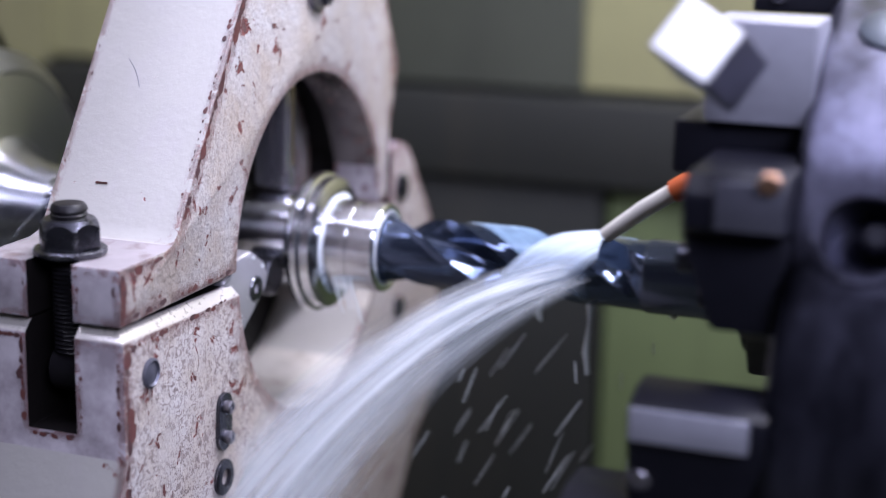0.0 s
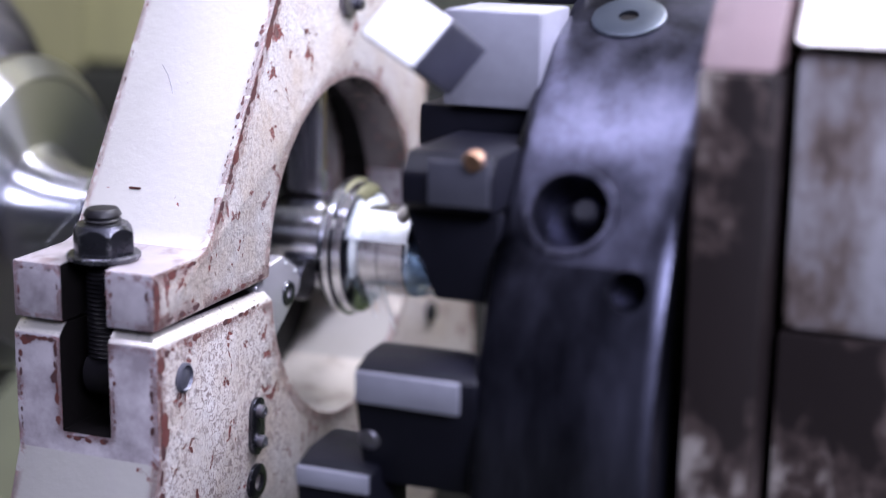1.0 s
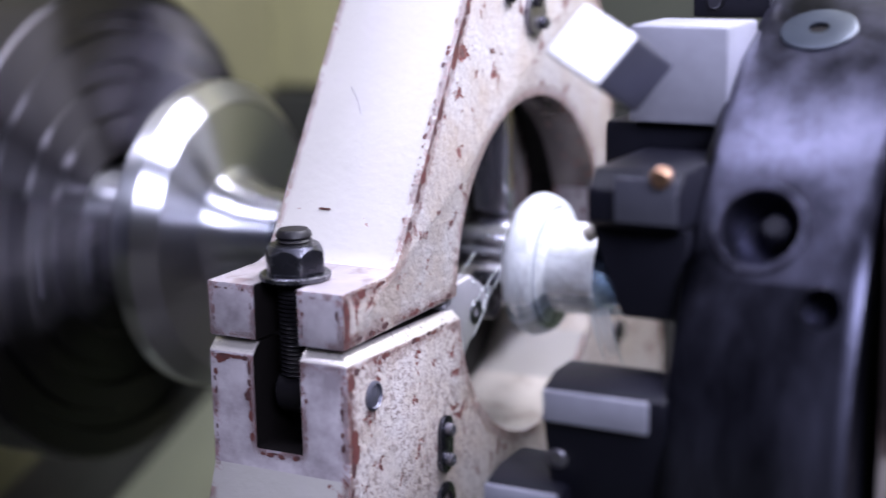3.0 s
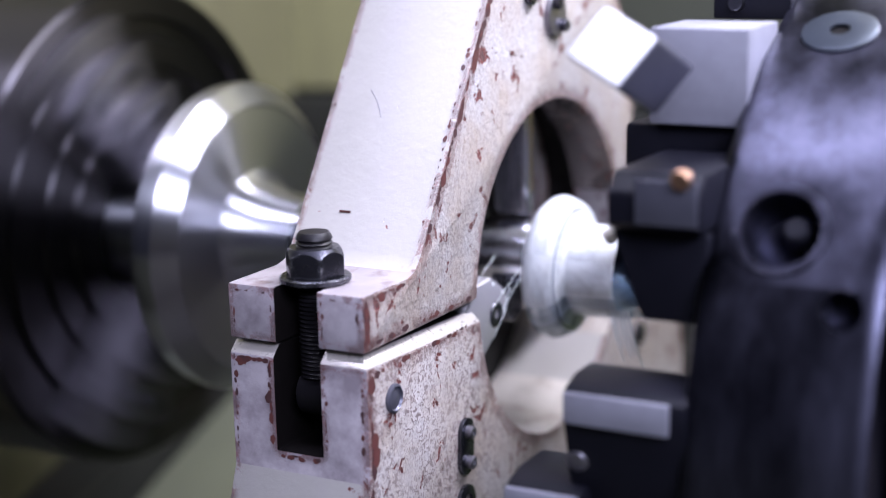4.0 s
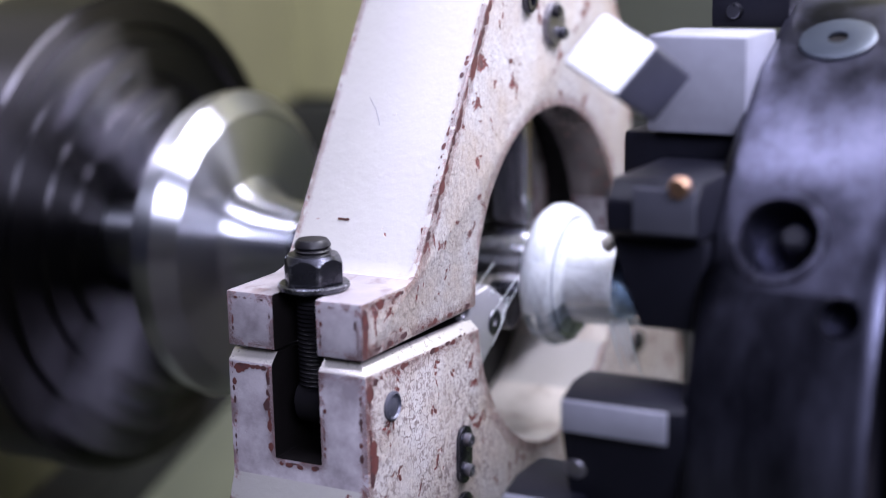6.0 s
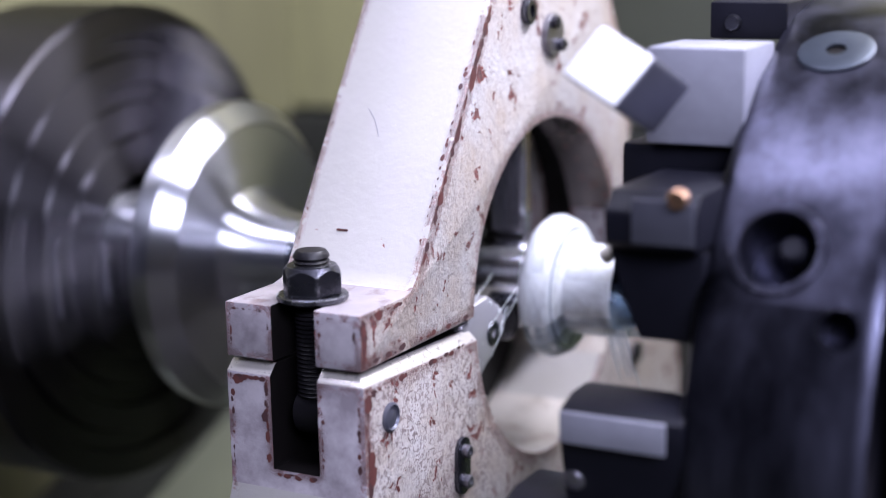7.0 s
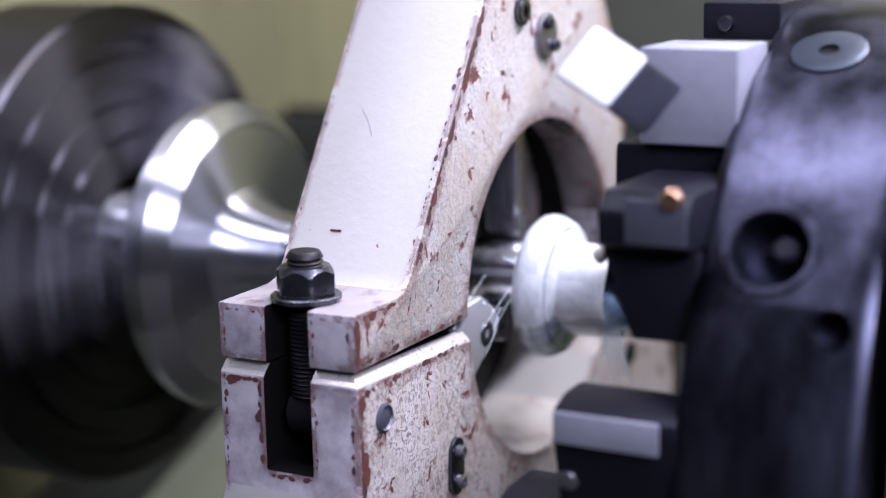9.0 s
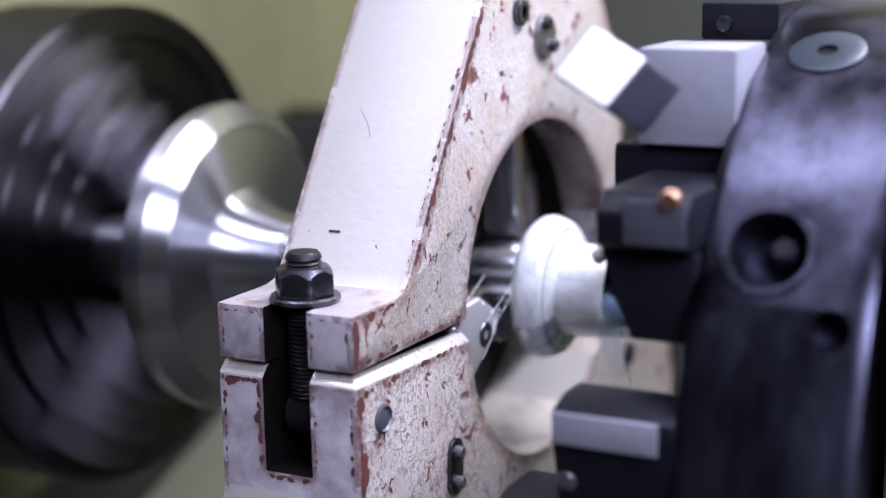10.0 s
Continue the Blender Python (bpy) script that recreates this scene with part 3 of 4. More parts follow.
    part("dowel", moved(lathe([(-0.004, 0.0), (-0.004, 0.0085), (0.0016, 0.0085), (0.0024, 0.0072), (0.0010, 0.0064), (0.0016, 0.003), (0.0022, 0.0)], 28), Matrix.Translation((0.0015, -0.2225, -0.0285))), DISC, rest, "steel dowel in a worn hole")
    slotp = [(-0.138 + 0.0085 * math.cos(radians(a)), -0.0745 + 0.0085 * math.sin(radians(a))) for a in range(0, 181, 20)] + [(-0.139 + 0.0085 * math.cos(radians(a)), -0.094 + 0.0085 * math.sin(radians(a))) for a in range(180, 361, 20)]
    plate = part("stop_plate", prism(slotp, 0.0005, 0.0042, 0, 0.0008), BOLT, rest, "oily steel stop plate")
    for zz in (-0.0745, -0.094):
        part("screw", moved(lathe([(0.0, 0.0), (0.0, 0.0042), (0.0058, 0.0042), (0.0066, 0.0034), (0.0066, 0.0018), (0.0052, 0.0016), (0.0052, 0.0)], 20), Matrix.Translation((0.002, -0.1385, zz))), JAW, plate)
    socket_screw(-0.1392, -0.1205, 0.0115, 0.003)
    boss = part("cover_disc", moved(lathe([(-0.002, 0.0), (-0.002, 0.0145), (0.003, 0.0145), (0.0038, 0.0135), (0.0038, 0.0)], 32), Matrix.Translation((0.0, 0.001, 0.1695))), JAW, rest, "steel cover disc with two screws")
    for dy, dz in ((-0.004, 0.0085), (0.006, -0.007)):
        part("screw", moved(lathe([(0.003, 0.0), (0.003, 0.0042), (0.0075, 0.0042), (0.0082, 0.0034), (0.0082, 0.002), (0.0066, 0.0018), (0.0066, 0.0)], 20), Matrix.Translation((0.0, 0.001 + dy, 0.1695 + dz))), BOLT, boss)
    socket_screw(-0.036, 0.187, 0.0085, 0.003)
    # lug bolts on the hinge side
    socket_screw(0.153, 0.010, 0.0105, 0.004, "hinge_bolt")
    socket_screw(0.150, -0.085, 0.0085, 0.004)
    # roller fingers: one from above, two from below
    top = part("top_finger", prism([(-0.009, 0.037), (0.0, 0.032), (0.009, 0.036), (0.009, 0.118), (-0.009, 0.118)], -0.041, -0.018, 0, 0.002), TOPSTEEL, rest, "oily steel finger with a bronze tip")
    part("guide_strip", box(-0.0182, -0.0170, 0.001, 0.004, 0.05, 0.112, 0.0004), BRASS, top, "brass-coloured guide strip")
    ff = part("front_finger", prism([(-0.117, -0.020), (-0.124, -0.001), (-0.106, 0.010), (-0.087, 0.0115), (-0.068, 0.0), (-0.062, -0.010), (-0.0663, -0.0174), (-0.099, -0.040), (-0.110, -0.036)], -0.028, -0.004, 0, 0.003, 3), FINGER, rest, "oily steel roller finger")
    part("roller_pin", moved(lathe([(-0.006, 0.0), (-0.006, 0.0085), (0.0, 0.0085), (0.0012, 0.0075), (0.0012, 0.0035), (-0.001, 0.003), (-0.001, 0.0)], 24), Matrix.Translation((-0.004, -0.0815, -0.0145))), BOLT, ff)
    part("roller", moved(lathe([(-0.034, 0.0), (-0.034, 0.0125), (-0.032, 0.0135), (-0.012, 0.0135), (-0.010, 0.0125), (-0.010, 0.0)], 32), Matrix.Translation((0, -0.0405, -0.0165))), BOLT, ff)
    rf = part("rear_finger", moved(prism([(-0.012, 0.030), (-0.008, 0.027), (0.008, 0.027), (0.012, 0.030), (0.012, 0.125), (-0.012, 0.125)], -0.064, -0.040, 0, 0.003), Matrix.Rotation(radians(242), 4, "X")), STEEL_DULL, rest, "oily steel roller finger")
    for yy, zz in ((-0.085, 0.006), (-0.072, -0.002)):
        part("bead", moved(lathe([(-0.001, 0.0), (0.0, 0.0012), (0.0008, 0.0008), (0.001, 0.0)], 10), Matrix.Translation((-0.004, yy, zz))), DROP, ff, "coolant bead")
    worn_edges(rest)
    return rest


steady_rest()


# ---- chuck and workpiece ----
def chuck():
    ob = thing("lathe_chuck", "dark oily three-jaw lathe chuck spinning with the shaft", "chuck", pose(-0.352, 0, 0))
    prof = [(-0.14, 0.0), (-0.14, 0.165), (-0.10, 0.165), (-0.095, 0.187), (-0.004, 0.187), (0.0, 0.183), (0.0, 0.164), (-0.005, 0.162), (-0.005, 0.149), (0.0, 0.147), (0.0, 0.128),
            (-0.004, 0.126), (-0.004, 0.113), (0.0, 0.111), (0.0, 0.088), (0.006, 0.086), (0.006, 0.058), (0.002, 0.055), (-0.06, 0.052), (-0.06, 0.0)]
    part("body", lathe(prof, 96), IRON, ob)
    jaw = None
    for i in range(3):
        turn = Matrix.Rotation(radians(120 * i), 4, "X")
        b = prism([(0.060, 0.006), (0.060, 0.070), (0.088, 0.070), (0.088, 0.052), (0.118, 0.052), (0.118, 0.034), (0.150, 0.034), (0.150, 0.018), (0.172, 0.018), (0.172, 0.001)], -0.024, 0.024, 1, 0.002)
        # outline is (along radius, along axis): lay it so that radius runs along z
        m = Matrix(((0, 0, 1, 0), (0, 1, 0, 0), (1, 0, 0, 0), (0, 0, 0, 1)))
        j = part("jaw", moved(moved(b, m), turn @ Matrix.Rotation(radians(-90), 4, "X")), JAW, ob, "stepped dark steel jaw")
        for r in (0.104, 0.135):
            a = 0.034 if r > 0.12 else 0.052
            part("jaw_screw", moved(lathe([(a - 0.004, 0.0), (a - 0.004, 0.008), (a + 0.003, 0.008), (a + 0.004, 0.007), (a + 0.004, 0.004), (a, 0.0035), (a, 0.0)], 20), turn @ Matrix.Translation((0, r, 0))), BOLT, j)
    return ob


def shaft():
    ob = thing("turned_shaft", "bright turned steel shaft with a disc and a hollow flanged end", "workpiece", pose(0, 0, 0))
    prof = [(-0.36, 0.0), (-0.36, 0.045), (-0.30, 0.045), (-0.295, 0.05), (-0.278, 0.108), (-0.272, 0.114), (-0.262, 0.116), (-0.256, 0.115), (-0.2445, 0.1025), (-0.2425, 0.1005), (-0.2440, 0.0985),
            (-0.2440, 0.052), (-0.2400, 0.046), (-0.232, 0.041), (-0.224, 0.0375), (-0.214, 0.0355), (-0.205, 0.0345), (-0.195, 0.0335), (-0.120, 0.0330), (-0.112, 0.0275), (-0.056, 0.0270), (-0.053, 0.0285), (-0.051, 0.0305), (-0.012, 0.0305), (-0.008, 0.0285)]
    body = part("body", lathe(prof + [(-0.004, 0.0285), (-0.004, 0.0248)], 128), [STEEL, POLISHED], ob)
    face_slots(body, lambda p: p.center.x > -0.19, 1)
    fl = [(-0.004, 0.0245), (-0.004, 0.041), (-0.001, 0.0455), (0.003, 0.0477), (0.007, 0.0470), (0.0085, 0.0445), (0.011, 0.0443), (0.0145, 0.0440), (0.0165, 0.041), (0.0175, 0.0345), (0.0185, 0.0305),
          (0.034, 0.0302), (0.0345, 0.0298), (0.0525, 0.0298), (0.0538, 0.0288), (0.0538, 0.0256), (0.0528, 0.0245), (-0.10, 0.0245), (-0.10, 0.0)]
    part("flange", lathe(fl, 128), POLISHED, ob, "bright machined flange and open tube end")
    return ob


CHUCK = chuck()
SHAFT = shaft()


# ---- turret side; x measured with the slide at its end position ----
def drill():
    ob = thing("twist_drill", "large blue-black twist drill wet with coolant", "drill")
    R, lead = 0.0225, 0.205
    sec = []
    N = 56
    for i in range(N):
        a = 2 * math.pi * i / N
        w = (a % math.pi) / math.pi
        if w < 0.42:
            r = R * (1.0 - 0.62 * math.sin(math.pi * w / 0.42) ** 0.7)
        elif w < 0.48 or w > 0.96:
            r = R
        else:
            r = R * 0.965
        sec.append((a, r))
    bm = bmesh.new()
    rings = []
    M = 120
    for k in range(M + 1):
        x = -0.165 + 0.245 * k / M
        fade = max(0.0, (x - 0.045) / 0.035)
        tip = min(1.0, max(0.05, (x + 0.165) / 0.012))
        ring = []
        for a, r in sec:
            rr = (r + (R - r) * min(1, fade) ** 1.5) * tip
            t = a + 2 * math.pi * x / lead
            ring.append(bm.verts.new((x, rr * math.cos(t), rr * math.sin(t))))
        rings.append(ring)
    for p, q in zip(rings, rings[1:]):
        for i in range(N):
            bm.faces.new((p[i], p[(i + 1) % N], q[(i + 1) % N], q[i]))
    bm.faces.new(rings[0])
    bm.faces.new(rings[-1])
    part("fluted_body", bm, DRILL, ob)
    part("shank", lathe([(0.0795, 0.0), (0.0795, 0.0222), (0.082, 0.0236), (0.16, 0.0236), (0.16, 0.0)], 48), SHANK, ob, "blue-black plain shank")
    return ob


def nozzle():
    ob = thing("coolant_nozzle", "bent white coolant pipe with an orange sleeve", "coolant nozzle")
    part("pipe", tube_along([(0.0535, -0.0305, 0.0300), (0.078, -0.034, 0.050), (0.098, -0.036, 0.064)], [0.0048, 0.0054, 0.0054]), WHITE_TUBE, ob, "white plastic pipe")
    part("sleeve", tube_along([(0.096, -0.036, 0.0625), (0.106, -0.037, 0.0685), (0.118, -0.037, 0.0755), (0.14, -0.034, 0.085)], [0.0070, 0.0078, 0.0078, 0.0078]), ORANGE, ob, "orange plastic sleeve")
    return ob


def turret():
    ob = thing("tool_turret", "dark blue-grey many-sided tool turret with clamped tool holders", "tool turret")
    cy, cz, R = -0.0092, -0.0539, 0.256
    poly = [(cy + R * math.cos(radians(138 + 15 * i)), cz + R * math.sin(radians(138 + 15 * i))) for i in range(24)]
    drum = part("drum", prism(poly, 0.1845, 0.2780, 0, 0.009, 4), [DRUM, BLACK], ob)
    return ob, drum, (cy, cz, R)


def turret_all():
    ob, drum, (cy, cz, R) = turret()
    ap = R * math.cos(radians(7.5))

    def facet(angle, x, along):
        """A frame on the facet whose normal points at angle; along: metres up the facet."""
        n = Vector((0, math.cos(radians(angle)), math.sin(radians(angle))))
        up = Vector((0, n.z, -n.y)) if n.y < 0 else Vector((0, -n.z, n.y))
        c = Vector((x, cy, cz)) + n * ap + up * along
        ex = Vector((1, 0, 0))
        m = Matrix((ex, up, n)).transposed().to_4x4()
        return Matrix.Translation(c) @ m
    # large tool bore, ring with screw, small bore
    f1, f2, f3 = facet(145.5, 0.2215, -0.005), facet(115.5, 0.2222, -0.006), facet(160.5, 0.2570, 0.024)
    carve(drum, moved(lathe([(-0.03, 0.0), (-0.03, 0.0195), (0.02, 0.0195), (0.02, 0.0)], 40, "z"), f1), moved(lathe([(-0.02, 0.0), (-0.02, 0.0100), (0.02, 0.0100), (0.02, 0.0)], 28, "z"), f3))
    drum.data.set_sharp_from_angle(angle=radians(30))
    part("bore_ring", moved(lathe([(-0.001, 0.0196), (0.0012, 0.0205), (0.0012, 0.0240), (-0.001, 0.0250), (-0.001, 0.0196)], 40, "z"), f1), DRUM, ob)
    part("bore_screw", moved(lathe([(-0.022, 0.0), (-0.022, 0.007), (-0.008, 0.007), (-0.006, 0.005), (-0.006, 0.0)], 20, "z"), f1 @ Matrix.Translation((0.005, 0.004, 0))), BLACK, ob)
    part("clamp_disc", moved(lathe([(-0.001, 0.005), (-0.001, 0.0205), (0.0018, 0.0200), (0.0024, 0.0185), (0.0024, 0.0055), (-0.006, 0.005), (-0.001, 0.005)], 40, "z"), f2), PLATE, ob, "blue-grey clamp disc")
    part("clamp_screw", moved(lathe([(-0.003, 0.0), (-0.003, 0.006), (0.0005, 0.006), (0.0005, 0.0)], 20, "z"), f2), DARKHOLE, ob)
    # tool blocks on the face toward the chuck
    part("upper_holder", prism([(-0.172, 0.127), (-0.172, 0.178), (-0.12, 0.178), (-0.12, 0.127)], 0.134, 0.188, 0, 0.002), BLOCK, ob, "satin grey clamp block")
    tilt = Matrix.Translation((0.1395, -0.236, 0.1690)) @ Matrix.Rotation(radians(31), 4, "Y") @ Matrix.Rotation(radians(-36), 4, "X")
    clamp = prism([(-0.0165, -0.0165), (0.0165, -0.0165), (0.0165, 0.0165), (-0.0165, 0.0165)], -0.012, 0.03, 1)
    moved(clamp, tilt)
    mid = tilt @ Vector((0, 0.009, 0))
    axis = (tilt.to_3x3() @ Vector((0, 1, 0))).normalized()
    for v in clamp.verts:
        # the body leans back toward the turret behind its end face
        if (v.co - mid).dot(axis) > 0:
            v.co += Vector((0.0068, 0.034, -0.017)) - axis * 0.042
    sharp_bevel(clamp, 0.003, 3)
    # dark sides and pale end face put the clamp's shade and light into colour
    cl = part("tilted_clamp", clamp, [DISC, PALE], ob, "square clamp block, end face coloured as lit and sides as shaded")
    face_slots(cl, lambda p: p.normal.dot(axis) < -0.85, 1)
    part("upper_arm", box(0.118, 0.188, -0.165, -0.04, 0.098, 0.126, 0.003), BLACK, ob)
    part("middle_holder", prism([(-0.245, 0.088), (-0.245, 0.103), (-0.236, 0.113), (-0.06, 0.113), (-0.06, 0.084), (-0.24, 0.084)], 0.1405, 0.1885, 0, 0.002), BLACK, ob, "dark grey tool block")
    part("middle_body", prism([(0.1370, 0.083), (0.1885, 0.083), (0.1885, 0.036), (0.1540, 0.036)], -0.232, -0.06, 1, 0.003), BLACK, ob)
    part("key_plate", box(0.156, 0.188, -0.2475, -0.2453, 0.0885, 0.111, 0.0006), DISC, ob, "rubbed grey key plate")
    part("plug", moved(lathe([(-0.002, 0.0), (-0.002, 0.0052), (0.002, 0.0052), (0.003, 0.004), (0.003, 0.0)], 20, "y"), Matrix.Translation((0.1808, -0.2485, 0.1125)) @ Matrix.Rotation(radians(180), 4, "Z")), COPPER, ob, "copper-coloured plug")
    part("drill_holder", prism([(-0.19, 0.05), (-0.17, 0.10), (0.05, 0.10), (0.06, 0.05), (0.055, -0.046), (-0.035, -0.046), (-0.055, -0.02), (-0.12, 0.01), (-0.19, 0.03)], 0.144, 0.1885, 0, 0.004), BLACK, ob, "black drill holder")
    part("collar", lathe([(0.137, 0.0245), (0.137, 0.036), (0.139, 0.040), (0.146, 0.040), (0.146, 0.0245), (0.137, 0.0245)], 40), BLACK, ob, "black collar")
    for yy, zz in ((-0.19, 0.06), (-0.13, 0.026)):
        part("holder_screw", moved(lathe([(0.130, 0.0), (0.130, 0.007), (0.138, 0.007), (0.138, 0.0)], 20), Matrix.Translation((0, yy, zz))), BOLT, ob)
    part("lower_holder", prism([(-0.262, -0.010), (-0.262, 0.0035), (-0.246, 0.009), (-0.225, 0.009), (-0.225, -0.06), (-0.25, -0.06)], 0.123, 0.1885, 0, 0.003), BLACK, ob, "dark grey tool block")
    part("lower_strip", box(0.125, 0.181, -0.2655, -0.2625, -0.0125, 0.004, 0.0012), BLOCK, ob, "rubbed grey edge strip")
    part("bottom_holder", prism([(-0.262, -0.061), (-0.262, -0.052), (-0.246, -0.047), (-0.215, -0.047), (-0.215, -0.14), (-0.25, -0.14)], 0.090, 0.134, 0, 0.003), BLACK, ob, "dark grey tool block")
    part("bottom_strip", box(0.0915, 0.1325, -0.2655, -0.2625, -0.062, -0.0515, 0.0012), BLOCK, ob, "rubbed grey edge strip")
    part("lower_screw", moved(lathe([(-0.012, 0.0), (-0.012, 0.0035), (-0.010, 0.0065), (0.02, 0.0065), (0.02, 0.0)], 20, "y"), Matrix.Translation((0.129, -0.246, -0.034))), JAW, ob, "bare steel screw head")
    part("top_holder", prism([(-0.10, 0.177), (-0.10, 0.1975), (0.02, 0.1975), (0.02, 0.177)], 0.144, 0.1885, 0, 0.002), BLACK, ob)
    part("top_screw", moved(lathe([(-0.104, 0.0), (-0.104, 0.004), (-0.099, 0.005), (-0.099, 0.0)], 16, "y"), Matrix.Translation((0.158, 0, 0.186))), BOLT, ob)
    return ob


def carriage():
    ob = thing("turret_housing", "dark brown and off-white chipped housing behind the turret", "turret housing")
    part("neck", box(0.2854, 0.3209, -0.239, 0.0, -0.5, 0.1605, 0.003), BROWN, ob, "dark brown stained neck")
    part("neck_cap", prism([(-0.237, 0.1615), (-0.13, 0.29), (-0.06, 0.29), (-0.06, 0.1615)], 0.2854, 0.3209, 0, 0.003), [PINK], ob, "dull pink painted cap")
    part("housing", box(0.3249, 0.70, -0.21, 0.0, 0.034, 0.170, 0.008), [STAINED], ob, "rust-stained off-white casting")
    # separate box that makes the housing darker below z 0.034
    part("lower_housing", box(0.3249, 0.70, -0.211, 0.0, -0.5, 0.0335, 0.003), [LOWCAST], ob, "darker brown lower part of the housing")
    part("top_cover", prism([(-0.22, 0.173), (-0.10, 0.30), (-0.04, 0.30), (-0.04, 0.173)], 0.3235, 0.70, 0, 0.006), [WORN], ob, "clean off-white cover")
    return ob


TURRET, DRILLBIT, NOZZLE, HOUSING = turret_all(), drill(), nozzle(), carriage()


# ---- coolant ----
def sheet(grid):
    """A streaky water sheet from a grid of points; the flow runs along the first index."""
    bm = bmesh.new()
    uv = bm.loops.layers.uv.new("UVMap")
    n, m = len(grid), len(grid[0])
    vs = [[bm.verts.new(p) for p in row] for row in grid]
    for k in range(n - 1):
        for i in range(m - 1):
            f = bm.faces.new((vs[k][i], vs[k][i + 1], vs[k + 1][i + 1], vs[k + 1][i]))
            for lo, (a, b) in zip(f.loops, ((k, i), (k, i + 1), (k + 1, i + 1), (k + 1, i))):
                lo[uv].uv = (a / (n - 1), b / (m - 1))
    return bm


def wobble(p, f, a):
    return a * noise.noise(Vector(p) * f)


def jet():
    """The jet from the nozzle and the sheet that it spreads over what it strikes."""
    ob = thing("coolant_jet", "milky white coolant jet streaming from the nozzle", "coolant")
    for layer in range(2):
        grid = []
        for k in range(31):
            s = k / 30
            mid, half = 118 + 92 * s, 26 + 24 * math.sin(math.pi * min(1, 0.15 + s * 0.8)) - 6 * layer
            row = []
            for i in range(19):
                a = radians(mid + half * (i / 9 - 1))
                x = 0.052 - 0.066 * s - 0.006 * (i / 9 - 1) * s
                r = 0.0254 + 0.0012 * layer + wobble((x, a * 0.02, layer), 50, 0.0008) + 0.002 * s * s
                row.append((x, r * math.cos(a), r * math.sin(a)))
            grid.append(row)
        part("film", sheet(grid), FILM, ob, "streaky white coolant film")
    # thin blue films running along the lands of the drill
    for x0, x1, a0, a1 in ((-0.045, 0.045, 95, 165), (0.0, 0.072, 275, 345)):
        grid = []
        for k in range(25):
            x = x0 + (x1 - x0) * k / 24
            row = []
            for i in range(9):
                a = radians(a0 + (a1 - a0) * i / 8) + 2 * math.pi * (x - 0.007) / 0.205
                r = 0.0229 + wobble((x, a * 0.02, 3), 60, 0.0004)
                row.append((x, r * math.cos(a), r * math.sin(a)))
            grid.append(row)
        part("land_film", sheet(grid), BLUE_FILM, ob, "thin blue coolant film")
    return ob


def veil():
    """The milky coat that the spinning flange carries once the jet reaches it: curved pieces that well up out of the metal."""
    ob = thing("coolant_veil", "milky coolant film flung round the flange", "coolant")
    pieces = []
    tube = [(0.0180, 0.0400), (0.0196, 0.0335), (0.0215, 0.0312), (0.034, 0.0309), (0.046, 0.0306), (0.0550, 0.0302)]
    ring = [(-0.0035, 0.0452), (0.000, 0.0478), (0.005, 0.0486), (0.010, 0.0474), (0.0145, 0.0452), (0.0172, 0.0415)]
    for name, prof, t_on in (("tube_film", tube, 0.6), ("flange_film", ring, 1.75)):
        for q in range(8):
            mid = radians(45 * q)
            low = math.sin(mid) < -0.5
            grid = []
            for k in range(11):
                a = mid + radians(22.4) * (k / 5 - 1)
                row = []
                for x, r in prof:
                    rr = r + wobble((x * 60, 2 * math.cos(a), 2 * math.sin(a)), 1.5, 0.0005)
                    row.append((x, rr * math.cos(a), rr * math.sin(a)))
                grid.append(row)
            f = part(name, sheet(grid), VEIL_THIN if low else VEIL_FILM, ob)
            pieces.append((f, Vector((0, -0.006 * math.cos(mid), -0.006 * math.sin(mid))), t_on + 0.07 * ((q * 3) % 8)))
    # torn blue skirts between the tube mouth and the drill, on the side away from the jet
    for q, (mid, half, reach) in enumerate(((212, 46, 0.019), (258, 34, 0.026))):
        grid = []
        for k in range(15):
            u = k / 7 - 1
            a = radians(mid + half * u)
            out = reach * (1 - 0.75 * u * u) * (0.85 + 0.3 * noise.noise(Vector((k * 0.7, q, 1))))
            grid.append([(0.0535 + out * w, (0.0299 - 0.0055 * w * w) * math.cos(a), (0.0299 - 0.0055 * w * w) * math.sin(a)) for w in (0.0, 0.25, 0.5, 0.75, 1.0)])
        f = part("mouth_film", sheet(grid), MOUTH_FILM, ob, "pale blue film at the tube mouth")
        pieces.append((f, Vector((-0.029, 0, 0)), 0.65 + 0.1 * q))
    # strands thrown off the turning rim and off the tube's lip
    rng = random.Random(12)
    for i in range(9):
        a = radians(rng.uniform(-16, 12))
        d = Vector((rng.uniform(-0.18, 0.06), -0.83 * math.cos(a) + 0.56 * math.sin(a), -0.56 * math.cos(a) - 0.83 * math.sin(a)))
        q = Vector((rng.uniform(-0.012, 0.016), -0.032, 0.044)) * rng.uniform(0.6, 1.0)
        t0 = rng.uniform(0.045, 0.085)
        t1 = min(0.115, t0 + rng.uniform(0.02, 0.045))
        f = part("streak", tube_along([q + d * t0, q + d * (t0 + t1) / 2, q + d * t1], [0.0002, rng.uniform(0.00013, 0.00025), 0.0001], 6), DROP, ob)
        pieces.append((f, Vector((-0.16, 0, 0)), 1.2 + 0.05 * i))
    for i in range(5):
        x = 0.050 + 0.003 * i
        ln = rng.uniform(0.018, 0.045)
        f = part("runnel", tube_along([(x, -0.022, -0.020), (x + 0.18 * ln, -0.026, -0.020 - 0.5 * ln), (x + 0.4 * ln, -0.029, -0.020 - ln)], [0.0011, 0.0008, 0.0003], 6), DROP, ob)
        pieces.append((f, Vector((-0.029, 0.0, 0.012)), 1.4 + 0.2 * i))
    return pieces


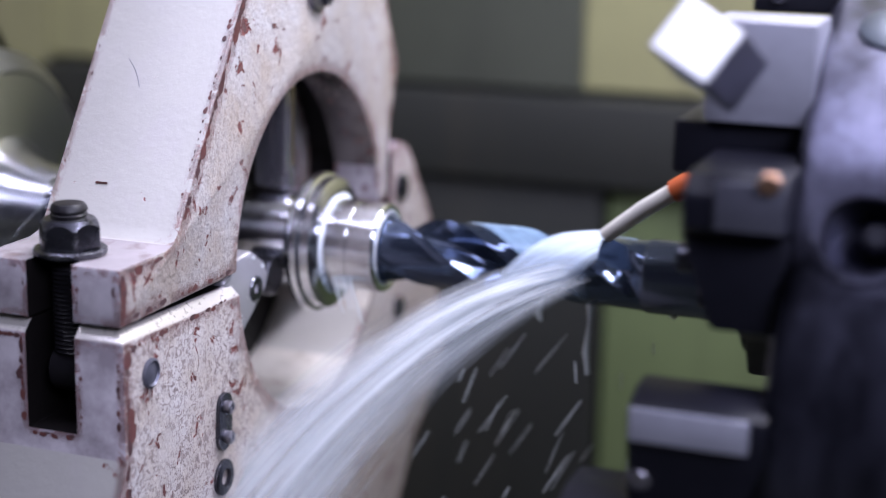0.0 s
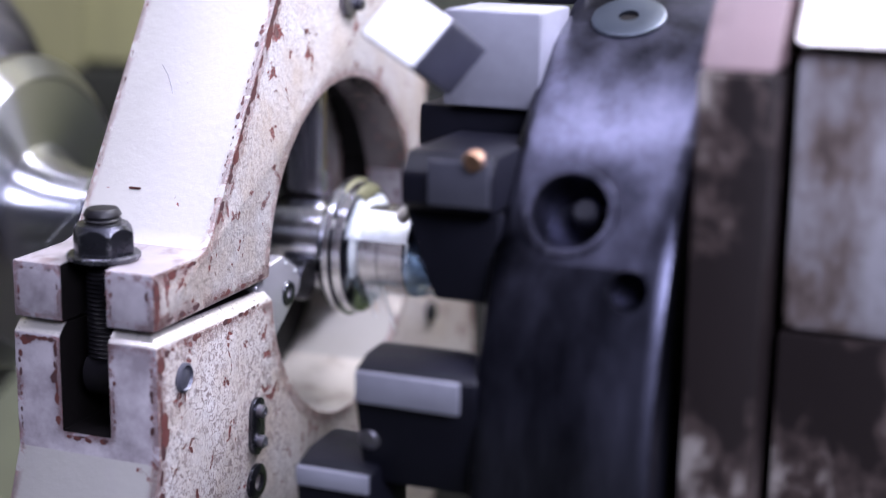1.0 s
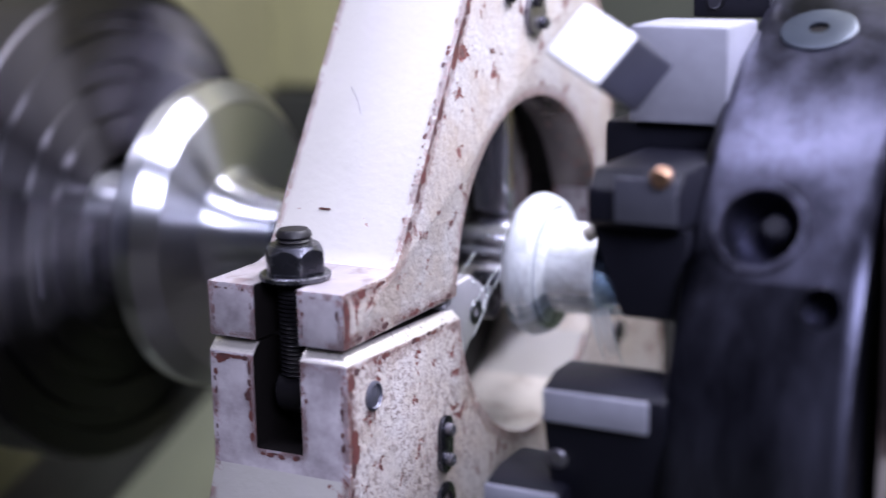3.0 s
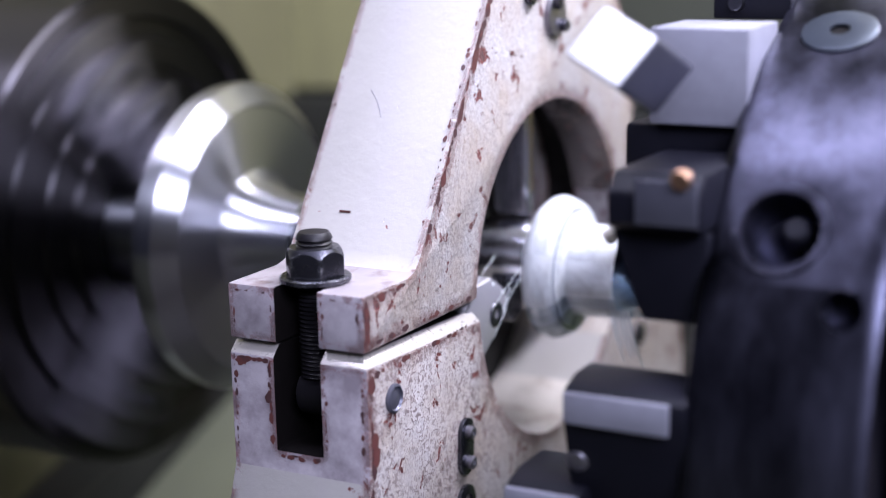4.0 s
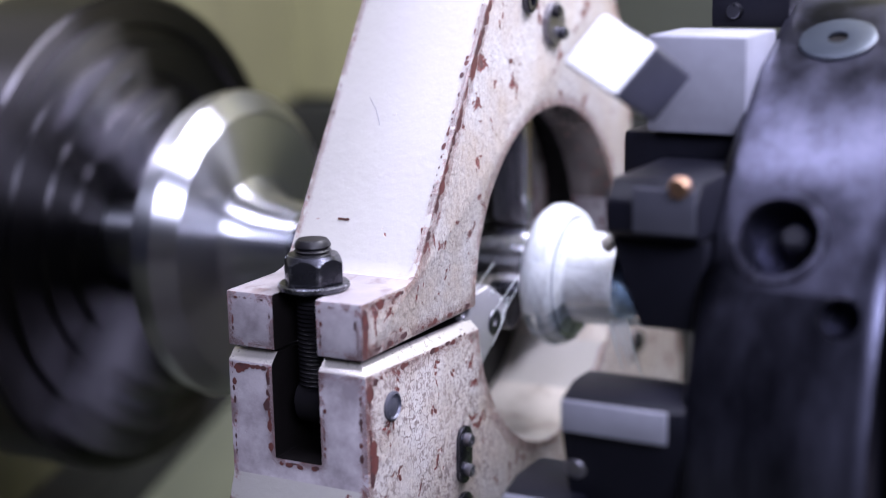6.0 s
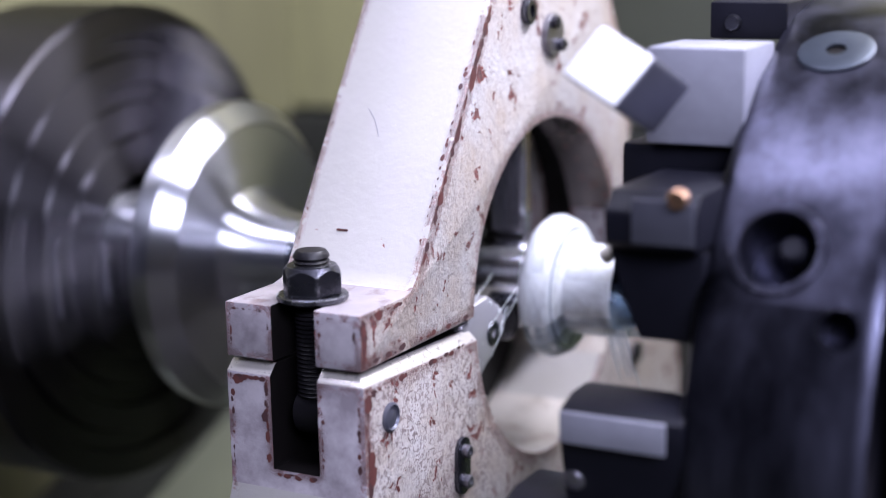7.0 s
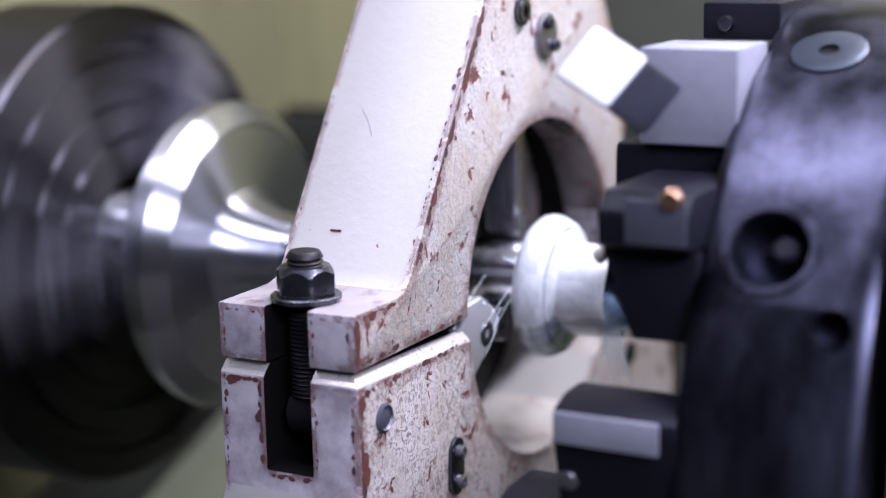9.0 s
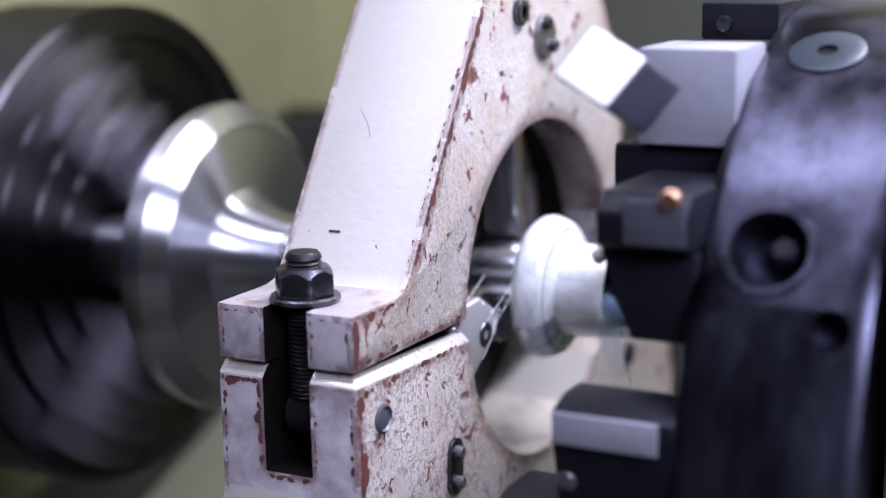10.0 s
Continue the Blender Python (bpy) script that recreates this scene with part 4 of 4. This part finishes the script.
def spray():
    """The fan thrown off below the drill, as bent streaky sheets."""
    ob = thing("coolant_spray", "white fan of coolant spraying down off the drill", "coolant")
    for layer in range(3):
        grid = []
        for k in range(21):
            s = k / 20
            row = []
            for i in range(17):
                u = i / 16 - 0.5
                p = Vector((0.044 - 0.207 * s, -0.031 - 0.10 * s - 0.01 * layer, 0.007 - 0.055 * s - 0.150 * s * s))
                wid = 0.042 + 0.095 * s
                p += Vector((-0.62, 0, 0.5)) * u * wid * (1 - 0.12 * layer) + Vector((0, 0.02, 0)) * (u * u * 4) * s
                p.y += 0.006 * noise.noise(Vector((s * 3, u * 6, layer)))
                row.append(p)
            grid.append(row)
        part("fan", sheet(grid), MIST, ob)
    return ob


def drops():
    ob = thing("coolant_drops", "falling streaks and drips of milky coolant under the drill", "coolant")
    rng = random.Random(4)
    bm = bmesh.new()
    for i in range(60):
        x = rng.uniform(-0.06, 0.09)
        z = rng.uniform(-0.24, -0.035)
        y = rng.uniform(-0.06, 0.03)
        ln = rng.uniform(0.008, 0.03)
        lean = rng.uniform(-0.75, -0.35) if x < 0.05 else rng.uniform(-0.1, 0.1)
        r = rng.uniform(0.0003, 0.0007)
        b = tube_along([(x, y, z), (x + lean * ln * 0.5, y, z - ln * 0.5), (x + lean * ln, y, z - ln)], [r * 0.5, r, r * 0.6], 6)
        bm = merge(bm, b)
    tagged(part("streak", bm, DROP, ob), kind="stuff")
    for x, l in ((0.045, 0.05), (0.012, 0.018), (0.10, 0.006)):
        part("drip", tube_along([(x, -0.004, -0.019), (x, -0.004, -0.019 - l * 0.3), (x - 0.002, -0.004, -0.019 - l * 0.7), (x, -0.004, -0.019 - l)], [0.0035, 0.0016, 0.0024, 0.0012], 10), DROP, ob)
    return ob


COOL = jet()
SPRAY = spray()
VEIL_PIECES = veil()
DROPS = drops()


def motions():
    # slide: quick approach, then slow feed
    def slide(t):
        v = 0.170
        if t <= 0.85:
            return 0.158 - v * t
        if t <= 1.0:
            k = (t - 0.85) / 0.15
            return 0.158 - v * 0.85 - v * 0.15 * (k - 0.5 * k * k)
        a = 0.158 - v * 0.85 - v * 0.075
        return a * (1 - (t - 1.0) / 9.0)
    times = [i / 10 for i in range(0, 30)] + [3, 4, 5, 6, 7, 8, 9, 10]
    for ob, dx in ((TURRET, 0), (HOUSING, 0), (DRILLBIT, -0.007), (NOZZLE, -0.002), (COOL, -0.007)):
        walk(ob, [(t, pose(slide(t) + dx, 0, 0)) for t in times])
    # spindle: 250 turns a minute, clockwise seen from the tailstock
    for ob, x in ((CHUCK, -0.352), (SHAFT, 0.0)):
        walk(ob, [(i / 30, pose(x, 0, 0, 150 - 50 * (i - 129))) for i in range(0, 301)])
    # the thrown fan follows the slide, then falls away once the flange breaks the jet
    rows = []
    for t in times:
        fall = max(0.0, t - 0.75)
        rows.append((t, pose(slide(min(t, 1.0)) - 0.007, -0.1 * min(0.4, fall), -min(0.5, 7.0 * fall * fall))))
    walk(SPRAY, rows)
    # the film wells up out of the metal piece by piece; skirts, runnels and strands follow
    for f, back, t_on in VEIL_PIECES:
        rows = []
        for t in times:
            k = 1 - max(0.0, min(1.0, (t - t_on) / 0.3))
            rows.append((t, pose(k * back.x, k * back.y, k * back.z)))
        walk(f, rows)
    rows = []
    for t in times:
        fall = max(0.0, t - 0.1)
        rows.append((t, pose(slide(min(t, 1.0)) - 0.007, 0, -min(0.5, 0.12 * fall + 0.4 * fall * fall))))
    walk(DROPS, rows)


motions()
